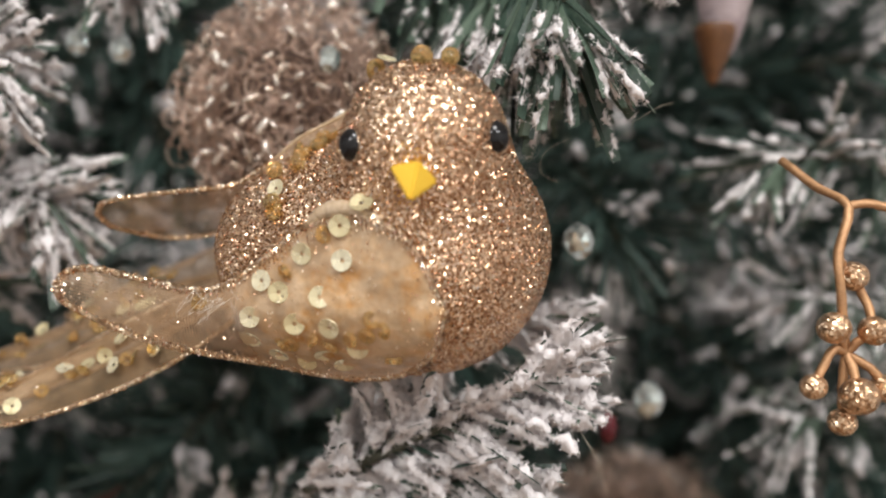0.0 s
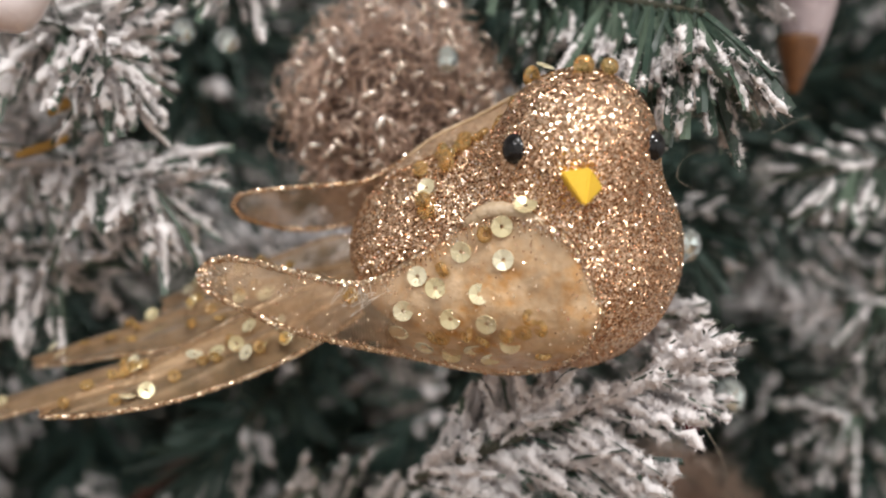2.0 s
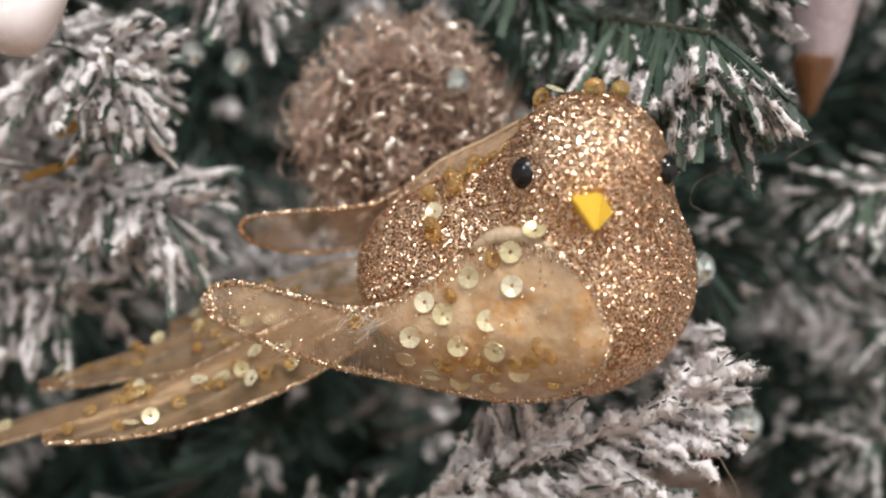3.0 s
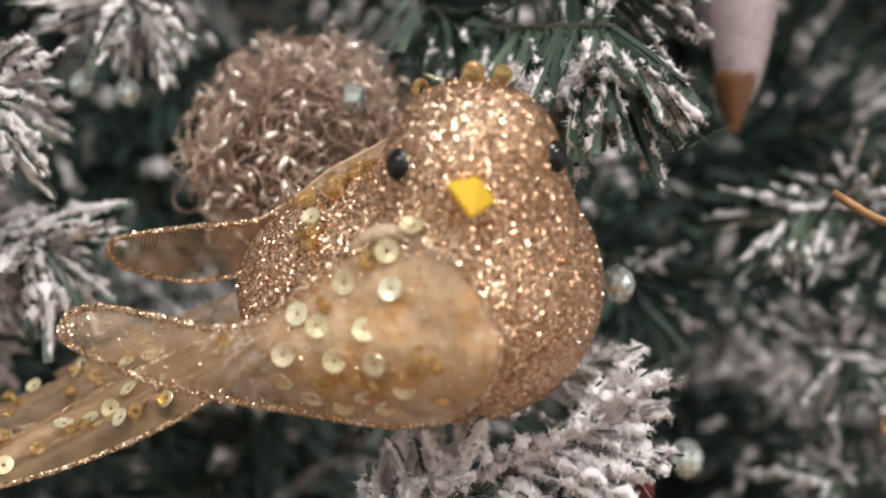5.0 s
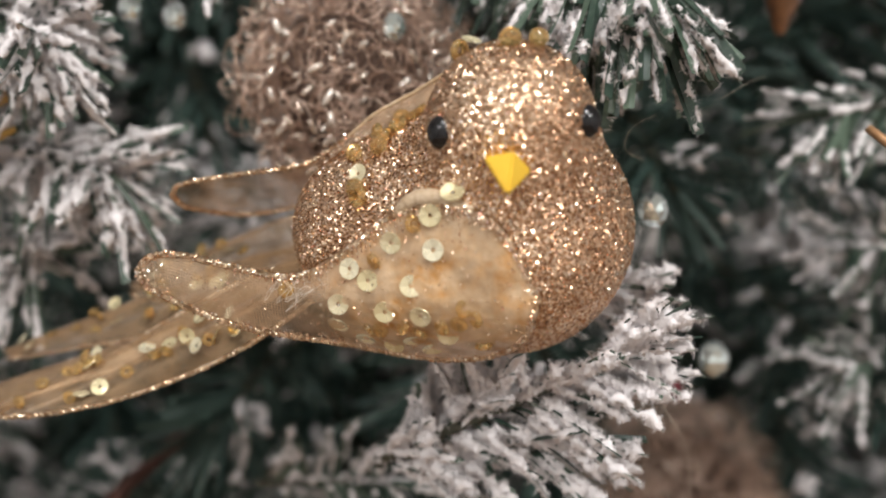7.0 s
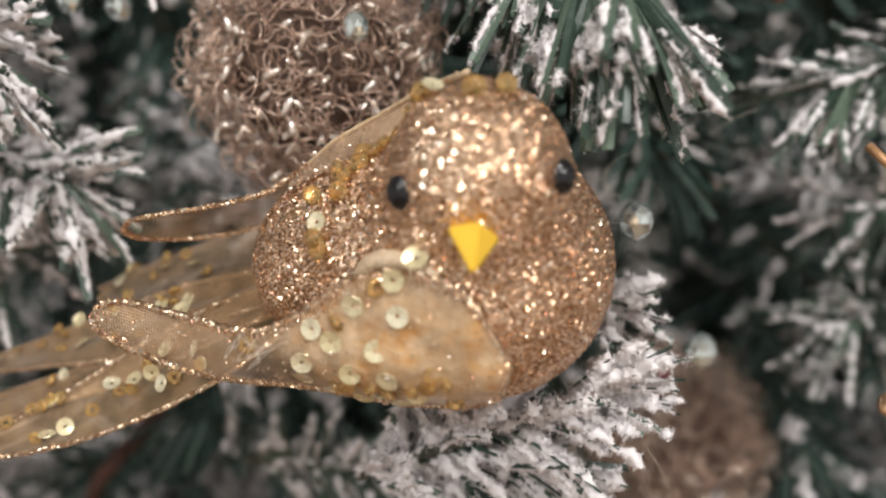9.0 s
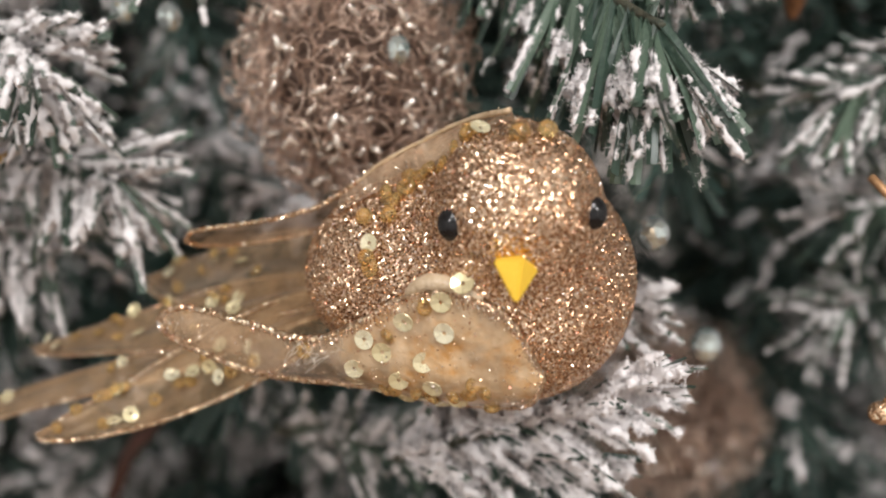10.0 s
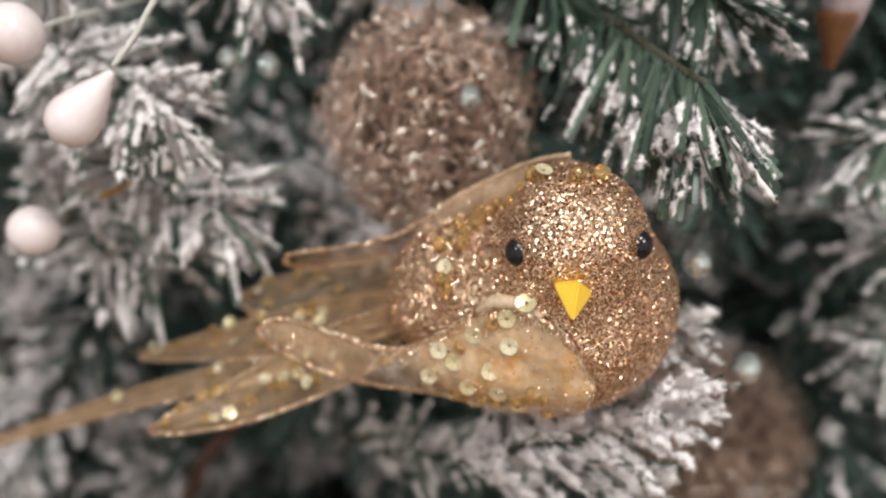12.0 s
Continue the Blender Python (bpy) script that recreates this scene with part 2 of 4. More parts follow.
# ---- building tools ----
class Geo:
    """Gathers vertices and faces of one mesh."""

    def __init__(self):
        self.v, self.f, self.n = [], [], 0

    def add(self, verts, faces):
        self.v.extend(tuple(map(float, p)) for p in verts)
        k = self.n
        self.f.extend(tuple(int(i) + k for i in face) for face in faces)
        self.n = len(self.v)

    def bulk(self, verts, faces):
        self.v.extend(map(tuple, verts.tolist()))
        self.f.extend(map(tuple, (faces + self.n).tolist()))
        self.n = len(self.v)

    def mesh(self, name, smooth=True):
        me = bpy.data.meshes.new(name)
        me.from_pydata(self.v, [], self.f)
        me.update()
        if smooth:
            me.polygons.foreach_set("use_smooth", [True] * len(me.polygons))
        return me


def part(name, data, material, parent=None, label="", kind=""):
    """Links a mesh (a Geo or mesh data) as one object under a thing or part."""
    me = data.mesh(name) if isinstance(data, Geo) else data
    if material and not me.materials:
        me.materials.append(material)
    ob = new(name, me)
    if parent:
        ob.parent = parent
    return tagged(ob, label, kind=kind)


def thing(name, label, category, group=""):
    return tagged(new(name), label, category, group)


def unit(v):
    v = np.asarray(v, float)
    return v / max(np.linalg.norm(v), 1e-12)


def basis(d, hint=(0.13, 0.21, 0.97)):
    d = unit(d)
    a = unit(np.cross(d, hint)) if np.linalg.norm(np.cross(d, hint)) > 1e-3 else unit(np.cross(d, (1, 0, 0)))
    return a, np.cross(a, d), d


def spline(keys, count):
    """A smooth curve (Catmull-Rom) through a few keys."""
    k = np.array(keys, float)
    k = np.vstack([2 * k[0] - k[1], k, 2 * k[-1] - k[-2]])
    out = []
    for s in np.linspace(0, len(k) - 3 - 1e-9, count):
        i = int(s)
        u = s - i
        a, b, c, d = k[i:i + 4]
        out.append(0.5 * (2 * b + (c - a) * u + (2 * a - 5 * b + 4 * c - d) * u * u + (3 * b - a - 3 * c + d) * u ** 3))
    return np.array(out)


def tube(g, points, radius, sides=6, rough=0.0, rng=None):
    points = np.asarray(points, float)
    count = len(points)
    radii = np.broadcast_to(radius, count)
    tang = np.gradient(points, axis=0)
    a, b, _ = basis(tang[0])
    verts = []
    for i in range(count):
        t = unit(tang[i])
        a = unit(a - t * np.dot(a, t))
        b = np.cross(t, a)
        for j in range(sides):
            w = 2 * math.pi * j / sides
            r = radii[i] * (1 + (rng.uniform(-rough, rough) if rough else 0))
            verts.append(points[i] + r * (a * math.cos(w) + b * math.sin(w)))
    faces = [(i * sides + j, i * sides + (j + 1) % sides, (i + 1) * sides + (j + 1) % sides, (i + 1) * sides + j) for i in range(count - 1) for j in range(sides)]
    faces += [tuple(range(sides))[::-1], tuple((count - 1) * sides + j for j in range(sides))]
    g.add(verts, faces)


def ico(level):
    bm = bmesh.new()
    bmesh.ops.create_icosphere(bm, subdivisions=level, radius=1)
    v = np.array([p.co[:] for p in bm.verts])
    f = [tuple(q.index for q in face.verts) for face in bm.faces]
    bm.free()
    return v, f


ICO = {k: ico(k) for k in (1, 2, 3, 4)}


def blob(g, centre, radii, level=2, turn=None, rough=0.0, rng=None):
    v, f = ICO[level]
    w = v * radii
    if rough:
        w = w * (1 + rng.uniform(-rough, rough, (len(v), 1)))
    if turn is not None:
        w = w @ np.asarray(turn).T
    g.add(w + centre, f)


def box(name, lo, hi, material, kind="structure", label=""):
    g = Geo()
    v = [(x, y, z) for x in (lo[0], hi[0]) for y in (lo[1], hi[1]) for z in (lo[2], hi[2])]
    g.add(v, [(0, 1, 3, 2), (4, 6, 7, 5), (0, 4, 5, 1), (2, 3, 7, 6), (0, 2, 6, 4), (1, 5, 7, 3)])
    return tagged(part(name, g.mesh(name, False), material), label, kind=kind)


# ---- the room round the tree ----
box("floor", (-2.1, -2.6, -0.1), (2.1, 1.9, 0.0), M_FLOOR)
box("ceiling", (-2.1, -2.6, 2.5), (2.1, 1.9, 2.6), M_CEIL)
box("wall_west", (-2.1, -2.6, 0.0), (-2.0, 1.9, 2.5), M_WALL)
box("wall_east", (2.0, -2.6, 0.0), (2.1, 1.9, 2.5), M_WALL)
box("wall_south", (-2.0, -2.6, 0.0), (2.0, -2.5, 2.5), M_WALL)
box("wall_north", (-2.0, 1.8, 0.0), (2.0, 1.9, 2.5), M_WALL)
for x, y, power, size in LAMPS:
    fixture = thing("ceiling_light", "square white ceiling light fixed to the ceiling", "ceiling light", "ceiling lights")
    g = Geo()
    h = size / 2 + 0.03
    for ax, ay, bx, by in ((-h, -h, h, -h + 0.025), (-h, h - 0.025, h, h), (-h, -h + 0.025, -h + 0.025, h - 0.025), (h - 0.025, -h + 0.025, h, h - 0.025)):
        v = [(x + px, y + py, pz) for px in (ax, bx) for py in (ay, by) for pz in (2.46, 2.5)]
        g.add(v, [(0, 1, 3, 2), (4, 6, 7, 5), (0, 4, 5, 1), (2, 3, 7, 6), (0, 2, 6, 4), (1, 5, 7, 3)])
    part("frame", g.mesh("frame", False), M_FRAME, fixture)

# ---- the bird's body: head, breast and rump melted into one form ----
HEAD = ((-0.0025, 0.1642, 1.2203), (0.0154, 0.0153, 0.0156))
BREAST = ((-0.003, 0.1785, 1.2010), (0.0255, 0.0252, 0.0252))
RUMP = ((-0.0210, 0.1865, 1.2000), (0.0262, 0.0203, 0.0210))


def oval(p, form):
    c, r = np.array(form[0]), np.array(form[1])
    return (np.linalg.norm((p - c) / r, axis=-1) - 1) * r.min()


def melt(a, b, k):
    h = np.clip(0.5 + 0.5 * (b - a) / k, 0, 1)
    return b * (1 - h) + a * h - k * h * (1 - h)


def body_field(p):
    return melt(melt(oval(p, BREAST), oval(p, RUMP), 0.012), oval(p, HEAD), 0.0080)


def march(start, ways, far):
    """Along each way from start, the last place inside the body."""
    s = np.full(len(ways), far)
    for _ in range(160):
        s = s - 0.8 * np.maximum(body_field(start + ways * s[:, None]), 0)
    return start + ways * s[:, None]


def body_normal(p):
    p, e = np.atleast_2d(p), 2e-4
    n = np.stack([body_field(p + np.eye(3)[k] * e) - body_field(p - np.eye(3)[k] * e) for k in range(3)], -1)
    return n / np.linalg.norm(n, axis=1, keepdims=True)


def body_front(x, z):
    """y of the body's front over (x, z); far back where there is no body."""
    p = np.array([[x, 0.13, z]])
    for _ in range(60):
        d = body_field(p)[0]
        p[0, 1] += 0.8 * d
        if p[0, 1] > 0.2:
            return 0.25
    return p[0, 1]


bird = thing("bird_ornament", "gold glittered bird ornament with sheer sequinned wings on a flocked branch", "ornament")
bird.location = (0.0008, 0.0, 0.0008)
rng = np.random.default_rng(5)
bm = bmesh.new()
bmesh.ops.create_icosphere(bm, subdivisions=7, radius=1)
ways = np.array([v.co[:] for v in bm.verts])
faces = [tuple(q.index for q in f.verts) for f in bm.faces]
bm.free()
MID = np.array((-0.010, 0.176, 1.206))
skin = march(MID, ways, 0.06)
skin = skin + body_normal(skin) * rng.normal(0, 0.00006, (len(skin), 1))
g = Geo()
g.add(skin, faces)
part("body", g, M_GLITTER, bird, "coarse gold glitter over a rounded body")


def flakes(g, points, normals, rng, size, slant):
    """Small six-sided foil flakes, each at a slant of its own."""
    p, n = np.asarray(points, float), np.asarray(normals, float)
    count = len(p)
    n = n + rng.normal(0, slant, (count, 3))
    n /= np.linalg.norm(n, axis=1, keepdims=True)
    a = np.cross(n, rng.normal(0, 1, (count, 3)))
    a /= np.maximum(np.linalg.norm(a, axis=1, keepdims=True), 1e-9)
    b = np.cross(n, a)
    r = size * rng.uniform(0.55, 1.15, (count, 1, 1))
    w = (np.arange(6) * math.pi / 3)[None, :, None]
    c = p[:, None] + n[:, None] * r * 0.35
    v = c + r * (a[:, None] * np.cos(w) + b[:, None] * np.sin(w))
    g.bulk(v.reshape(-1, 3), np.arange(count * 6).reshape(count, 6))


ways = rng.normal(0, 1, (46000, 3))
ways /= np.linalg.norm(ways, axis=1, keepdims=True)
spots = march(MID, ways, 0.06)
g = Geo()
flakes(g, spots, body_normal(spots), rng, 0.00018, 0.70)
part("glitter", g.mesh("glitter", False), M_FLAKE, bird, kind="stuff")

# eyes
for place in ((-0.0159, 0.1553, 1.2192), (0.0098, 0.1566, 1.2209)):
    place = np.array(place)
    for _ in range(4):
        n = body_normal(place)[0]
        place = place - n * body_field(place[None])[0] * 0.9
    a, b, d = basis(n)
    g = Geo()
    blob(g, place - n * 0.0008, (0.0027, 0.0030, 0.0026), 4, np.stack([a, b, d], 1))
    part("eye", g, M_EYE, bird, "shiny black eye")

# beak: a folded piece of yellow felt
bm = bmesh.new()
pts = [(-0.0078, 0.1482, 1.2149), (-0.0029, 0.1466, 1.2158), (0.0002, 0.1501, 1.2126), (-0.0042, 0.1431, 1.2087)]
pts += [(-0.0070, 0.1540, 1.2140), (-0.0029, 0.1540, 1.2150), (-0.0005, 0.1540, 1.2120), (-0.0040, 0.1540, 1.2105)]
hull = [bm.verts.new(p) for p in pts]
bmesh.ops.convex_hull(bm, input=hull)
bmesh.ops.bevel(bm, geom=bm.edges[:], offset=0.0003, segments=2, affect="EDGES")
me = bpy.data.meshes.new("beak")
bm.to_mesh(me)
bm.free()
part("beak", me, M_BEAK, bird, "folded yellow beak")


# ---- wings ----
def sheet(rows, name, material, parent, label=""):
    """A cloth sheet from a grid of places, with a weave map in metres."""
    rows = np.asarray(rows, float)
    count, across = rows.shape[:2]
    v = rows.reshape(-1, 3)
    f = [(i * across + j, i * across + j + 1, (i + 1) * across + j + 1, (i + 1) * across + j) for i in range(count - 1) for j in range(across - 1)]
    g = Geo()
    g.add(v, f)
    me = g.mesh(name)
    length = np.concatenate([[0], np.cumsum(np.linalg.norm(np.diff(rows.mean(1), axis=0), axis=1))])
    wide = np.linalg.norm(rows[:, -1] - rows[:, 0], axis=1)
    uv = np.stack([np.broadcast_to(length[:, None], (count, across)), (np.linspace(-0.5, 0.5, across)[None] * wide[:, None])], -1).reshape(-1, 2)
    layer = me.uv_layers.new(name="weave")
    idx = np.array([lp.vertex_index for lp in me.loops])
    layer.data.foreach_set("uv", uv[idx].ravel())
    return part(name, me, material, parent, label)


def cord(points, radius, parent, label="", seed=1, foil_count=700):
    """A wire wound with gold glitter."""
    r = np.random.default_rng(seed)
    pts = spline(points, max(60, len(points)))
    g = Geo()
    tube(g, pts, radius, 7, 0.25, r)
    cord_ob = part("cord", g, M_EDGE, parent, label)
    g = Geo()
    pick = r.integers(0, len(pts) - 1, foil_count)
    tang = np.gradient(pts, axis=0)
    out = r.normal(0, 1, (foil_count, 3))
    t = tang[pick] / np.linalg.norm(tang[pick], axis=1, keepdims=True)
    out -= t * (out * t).sum(1, keepdims=True)
    out /= np.linalg.norm(out, axis=1, keepdims=True)
    at = pts[pick] + (pts[pick + 1] - pts[pick]) * r.random((foil_count, 1)) + out * radius * 1.05
    flakes(g, at, out, r, 0.00022, 0.6)
    part("glitter", g.mesh("glitter", False), M_FLAKE, parent, kind="stuff")
    return cord_ob


UPPER = [(-0.0776, 1.1924), (-0.0750, 1.1953), (-0.0685, 1.1963), (-0.0560, 1.1941), (-0.0430, 1.1928), (-0.0320, 1.1985), (-0.0240, 1.2045), (-0.0140, 1.2065), (-0.0050, 1.2025), (0.0015, 1.1905)]
LOWER = [(-0.0776, 1.1924), (-0.0757, 1.1896), (-0.0685, 1.1864), (-0.0570, 1.1822), (-0.0430, 1.1791), (-0.0300, 1.1770), (-0.0180, 1.1755), (-0.0080, 1.1766), (-0.0010, 1.1820), (0.0015, 1.1905)]


def wing_y(x, z):
    y = np.interp(x, [-0.079, -0.056, -0.034, -0.024, -0.016, 0.0, 0.004], [0.178, 0.1715, 0.1635, 0.159, 0.1558, 0.1535, 0.1535])
    y += 70 * max(0.0, 1.191 - z) ** 2 * min(1.0, max(0.0, (x + 0.07) / 0.03))
    return min(y, body_front(x, z) - 0.0009)


up, low = spline(UPPER, 90), spline(LOWER, 90)
grid = []
for a, b in zip(up, low):
    line = []
    for w in np.linspace(0, 1, 21):
        x, z = a * (1 - w) + b * w
        line.append((x, wing_y(x, z) - 0.0006 * math.sin(math.pi * w), z))
    grid.append(line)
grid = np.array(grid)
near_wing = sheet(grid, "wing", M_SHEER, bird, "sheer gold organza wing with a glittered wire rim")
sheet(grid[38:] + np.array((0, -0.00035, 0)), "glue", M_GLUE, near_wing, "patchy cream and amber glue over the wing root")
g = Geo()
pick = rng.integers(3, 88, 800), rng.integers(1, 20, 800)
at = grid[pick] + rng.normal(0, 0.0003, (800, 3)) * (1, 0, 1) - (0, 0.0009, 0)
flakes(g, at, np.tile((-0.3, -0.9, 0.3), (800, 1)), rng, 0.00019, 0.6)
part("glitter", g.mesh("glitter", False), M_FLAKE, near_wing, kind="stuff")
rim = np.vstack([grid[::3, 0], grid[::-3, -1]])
g = Geo()
for row in (0, -1):
    pick = rng.integers(30, 89, 1500)
    at = grid[pick, row] + (grid[pick, row] - grid[pick, 10]) * -np.abs(rng.normal(0.0, 0.09, (1500, 1))) - (0, 0.0008, 0)
    flakes(g, at, np.tile((-0.2, -0.9, 0.3), (1500, 1)), rng, 0.0002, 0.7)
part("glitter", g.mesh("glitter", False), M_FLAKE, near_wing, kind="stuff")
cord(rim, 0.00060, near_wing, "gold glitter cord round the wing", 3, 4200)


def sequin_mesh():
    """A cupped sequin of six flat facets round a hole, facing +z."""
    g = Geo()
    verts, rings = [], ((0.00042, 0.0), (0.0012, 0.0), (0.00200, 0.0), (0.00206, -0.00010), (0.0012, -0.00012), (0.00042, -0.00012))
    for r, z in rings:
        for k in range(24):
            w = 2 * math.pi * k / 24
            lift = 0.21 * r * math.cos((w % (math.pi / 3)) - math.pi / 6)
            verts.append((r * math.cos(w), r * math.sin(w), z + lift - 0.0003))
    n = len(rings)
    g.add(verts, [(i * 24 + k, i * 24 + (k + 1) % 24, ((i + 1) % n) * 24 + (k + 1) % 24, ((i + 1) % n) * 24 + k) for i in range(n) for k in range(24)])
    return g.mesh("sequin", False)


SEQUIN = sequin_mesh()
g = Geo()
tube(g, [(0.0011 * math.cos(w), 0.0011 * math.sin(w), 0) for w in np.linspace(0, 2 * math.pi, 15)], 0.0006, 8)
RING_BEAD = g.mesh("bead")
g = Geo()
blob(g, (0, 0, 0), (0.0016, 0.0016, 0.0014), 3)
ROUND_BEAD = g.mesh("bead")


def place_on(mesh, name, material, parent, at, normal, size=1.0, slant=0.15, r=rng, label=""):
    n = unit(np.asarray(normal) + r.normal(0, slant, 3))
    a, b, d = basis(n, r.normal(0, 1, 3))
    m = Matrix(((a[0], b[0], d[0], at[0]), (a[1], b[1], d[1], at[1]), (a[2], b[2], d[2], at[2]), (0, 0, 0, 1)))
    ob = part(name, mesh, material, parent, label)
    ob.matrix_basis = m @ Matrix.Diagonal((size, size, size, 1))
    return ob


def wing_normal(x, z):
    e = 0.0015
    dx, dz = (wing_y(x + e, z) - wing_y(x - e, z)) / (2 * e), (wing_y(x, z + e) - wing_y(x, z - e)) / (2 * e)
    return unit((dx, -1, dz))


SEQUINS = [(-0.0236, 1.2000), (-0.0160, 1.1990), (-0.0315, 1.1950), (-0.0280, 1.1930), (-0.0200, 1.1925), (-0.0340, 1.1885), (-0.0250, 1.1878), (-0.0185, 1.1874), (-0.0140, 1.1834), (-0.0350, 1.1838), (-0.0300, 1.1808), (-0.0245, 1.1796), (-0.0170, 1.1796), (-0.0165, 1.2050), (-0.0205, 1.1815)]
for x, z in SEQUINS:
    n = wing_normal(x, z)
    place_on(SEQUIN, "sequin", M_SEQUIN, near_wing, np.array((x, wing_y(x, z), z)) + n * (0.0012 if z > 1.185 else 0.0005), unit(n + np.array((0, -0.7 if z > 1.185 else -0.1, 0.1))), 0.97, 0.13)
place_on(SEQUIN, "sequin", M_SEQUIN, near_wing, (-0.0130, body_front(-0.0130, 1.2092) - 0.0014, 1.2092), (-0.15, -0.75, 0.65), 1.05, 0.02)
for x, z in [(-0.0265, 1.1838), (-0.0190, 1.1838), (-0.0110, 1.1890), (-0.0090, 1.1872), (-0.0120, 1.1862), (-0.0220, 1.1852), (-0.0285, 1.1836), (-0.0445, 1.1905), (-0.0150, 1.1855), (-0.0270, 1.1965), (-0.0195, 1.2035), (-0.0075, 1.1815)]:
    n = wing_normal(x, z)
    place_on(RING_BEAD, "bead", M_AMBER, near_wing, np.array((x, wing_y(x, z), z)) + n * 0.0009, n, 1.0, 0.5, label="amber glass bead")

g = Geo()
ridge = [(x, min(body_front(x, z), wing_y(x, z) + 0.0006) + 0.0003, z) for x, z in ((-0.0095, 1.2058), (-0.0140, 1.2076), (-0.0185, 1.2079), (-0.0215, 1.2064), (-0.0238, 1.2036))]
tube(g, spline(ridge, 40), 0.0006 + 0.0011 * np.sin(np.linspace(0.15, 3.0, 40)), 12, 0.10, rng)
part("glue_lump", g, M_LUMP, near_wing, "milky white dried glue")

# stray threads at the knot of the wing
for k in range(7):
    r = np.random.default_rng(300 + k)
    base = np.array((-0.0430, 0.1655, 1.1915)) + r.normal(0, 0.0015, 3) * (1.6, 0.3, 0.8)
    g = Geo()
    tube(g, spline([base + (r.uniform(-1, 1) * 0.003, -0.0006 - 0.0008 * r.random(), r.uniform(-1, 1) * 0.0028) for _ in range(5)], 30), 0.00004, 4)
    part("thread", g, M_THREAD, near_wing)

# a band of glued cloth and beads from the crown down the back, where the far wing is fixed
CREST = [(-0.0030, 0.157, 1.2352), (0.0019, 0.1586, 1.2350), (-0.0150, 0.1720, 1.2300), (-0.0090, 0.1615, 1.2345), (-0.0180, 0.1750, 1.2275), (-0.0200, 0.1795, 1.2240), (-0.0232, 0.1780, 1.2226), (-0.0238, 0.1755, 1.2213), (-0.0267, 0.1710, 1.2166), (-0.0325, 0.1734, 1.2163), (-0.0305, 0.1690, 1.2117), (-0.0311, 0.1680, 1.2093), (-0.0280, 0.1765, 1.2195), (-0.0215, 0.1775, 1.2232), (-0.0262, 0.1740, 1.2185), (-0.0302, 0.1675, 1.2075), (-0.0110, 0.1640, 1.2330)]
for k, p in enumerate(CREST):
    p = np.array(p)
    for _ in range(4):
        n = body_normal(p)[0]
        p = p - n * body_field(p[None])[0] * 0.9
    p = p + n * 0.0009
    if k in (1, 6, 8, 9, 11):
        place_on(ROUND_BEAD, "bead", M_PEARLY, bird, np.array(p) + n * 0.0004, n, 1.1, 0.2, label="pale champagne bead")
    elif k in (3, 10):
        place_on(SEQUIN, "sequin", M_SEQUIN, bird, np.array(p) + n * 0.0006, n, 0.9, 0.3)
    else:
        place_on(ROUND_BEAD if k == 0 else RING_BEAD, "bead", M_AMBER, bird, np.array(p) + n * 0.0001, n, 1.25, 0.4, label="amber glass bead")

# far wing, on the other side of the back
TOP_EDGE = spline([(-0.0731, 0.187, 1.2073), (-0.0702, 0.1855, 1.2102), (-0.0548, 0.185, 1.2124), (-0.0443, 0.189, 1.2143), (-0.0355, 0.188, 1.2197), (-0.0298, 0.187, 1.2241), (-0.0210, 0.1865, 1.2287), (-0.0123, 0.182, 1.2333), (-0.0038, 0.172, 1.2369)], 60)
LOW_EDGE = spline([(-0.0731, 0.187, 1.2073), (-0.0712, 0.193, 1.2045), (-0.0610, 0.202, 1.2025), (-0.0470, 0.203, 1.2050), (-0.0340, 0.200, 1.2110), (-0.0240, 0.194, 1.2200), (-0.0120, 0.185, 1.2280), (-0.0020, 0.175, 1.2340)], 60)
grid = np.array([[a * (1 - w) + b * w + np.array((0, 0.001, 0)) * math.sin(math.pi * w) for w in np.linspace(0, 1, 11)] for a, b in zip(TOP_EDGE, LOW_EDGE)])
far_wing = sheet(grid, "wing", M_SHEER, bird, "sheer gold organza wing with a glittered wire rim")
cord(np.vstack([LOW_EDGE[34::-3], TOP_EDGE[:33:3]]), 0.00044, far_wing, "gold glitter cord round the wing", 8, 3000)


band = Geo()
tube(band, TOP_EDGE[28:], np.linspace(0.0004, 0.0006, len(TOP_EDGE) - 28), 8, 0.25, rng)
part("glue_band", band, M_BAND, far_wing, "cream glue band along the wing root")
web = []
for p in TOP_EDGE[26:]:
    q = p + np.array((0.003, -0.007, -0.0055))
    for _ in range(5):
        q = q - body_normal(q)[0] * (body_field(q[None])[0] - 0.0006) * 0.9
    web.append([p * (1 - w) + q * w - np.array((0, 0, 0.0012)) * math.sin(math.pi * w) for w in np.linspace(0, 1, 7)])
sheet(web, "wing_root", M_SHEER, far_wing, "creased organza glued down over the back")
web = np.array(web)
pick = rng.integers(0, len(web), 900), rng.integers(0, 7, 900)
g = Geo()
flakes(g, web[pick] + rng.normal(0, 0.0004, (900, 3)), np.tile((-0.2, -0.6, 0.7), (900, 1)), rng, 0.00019, 0.7)
part("glitter", g.mesh("glitter", False), M_FLAKE, far_wing, kind="stuff")


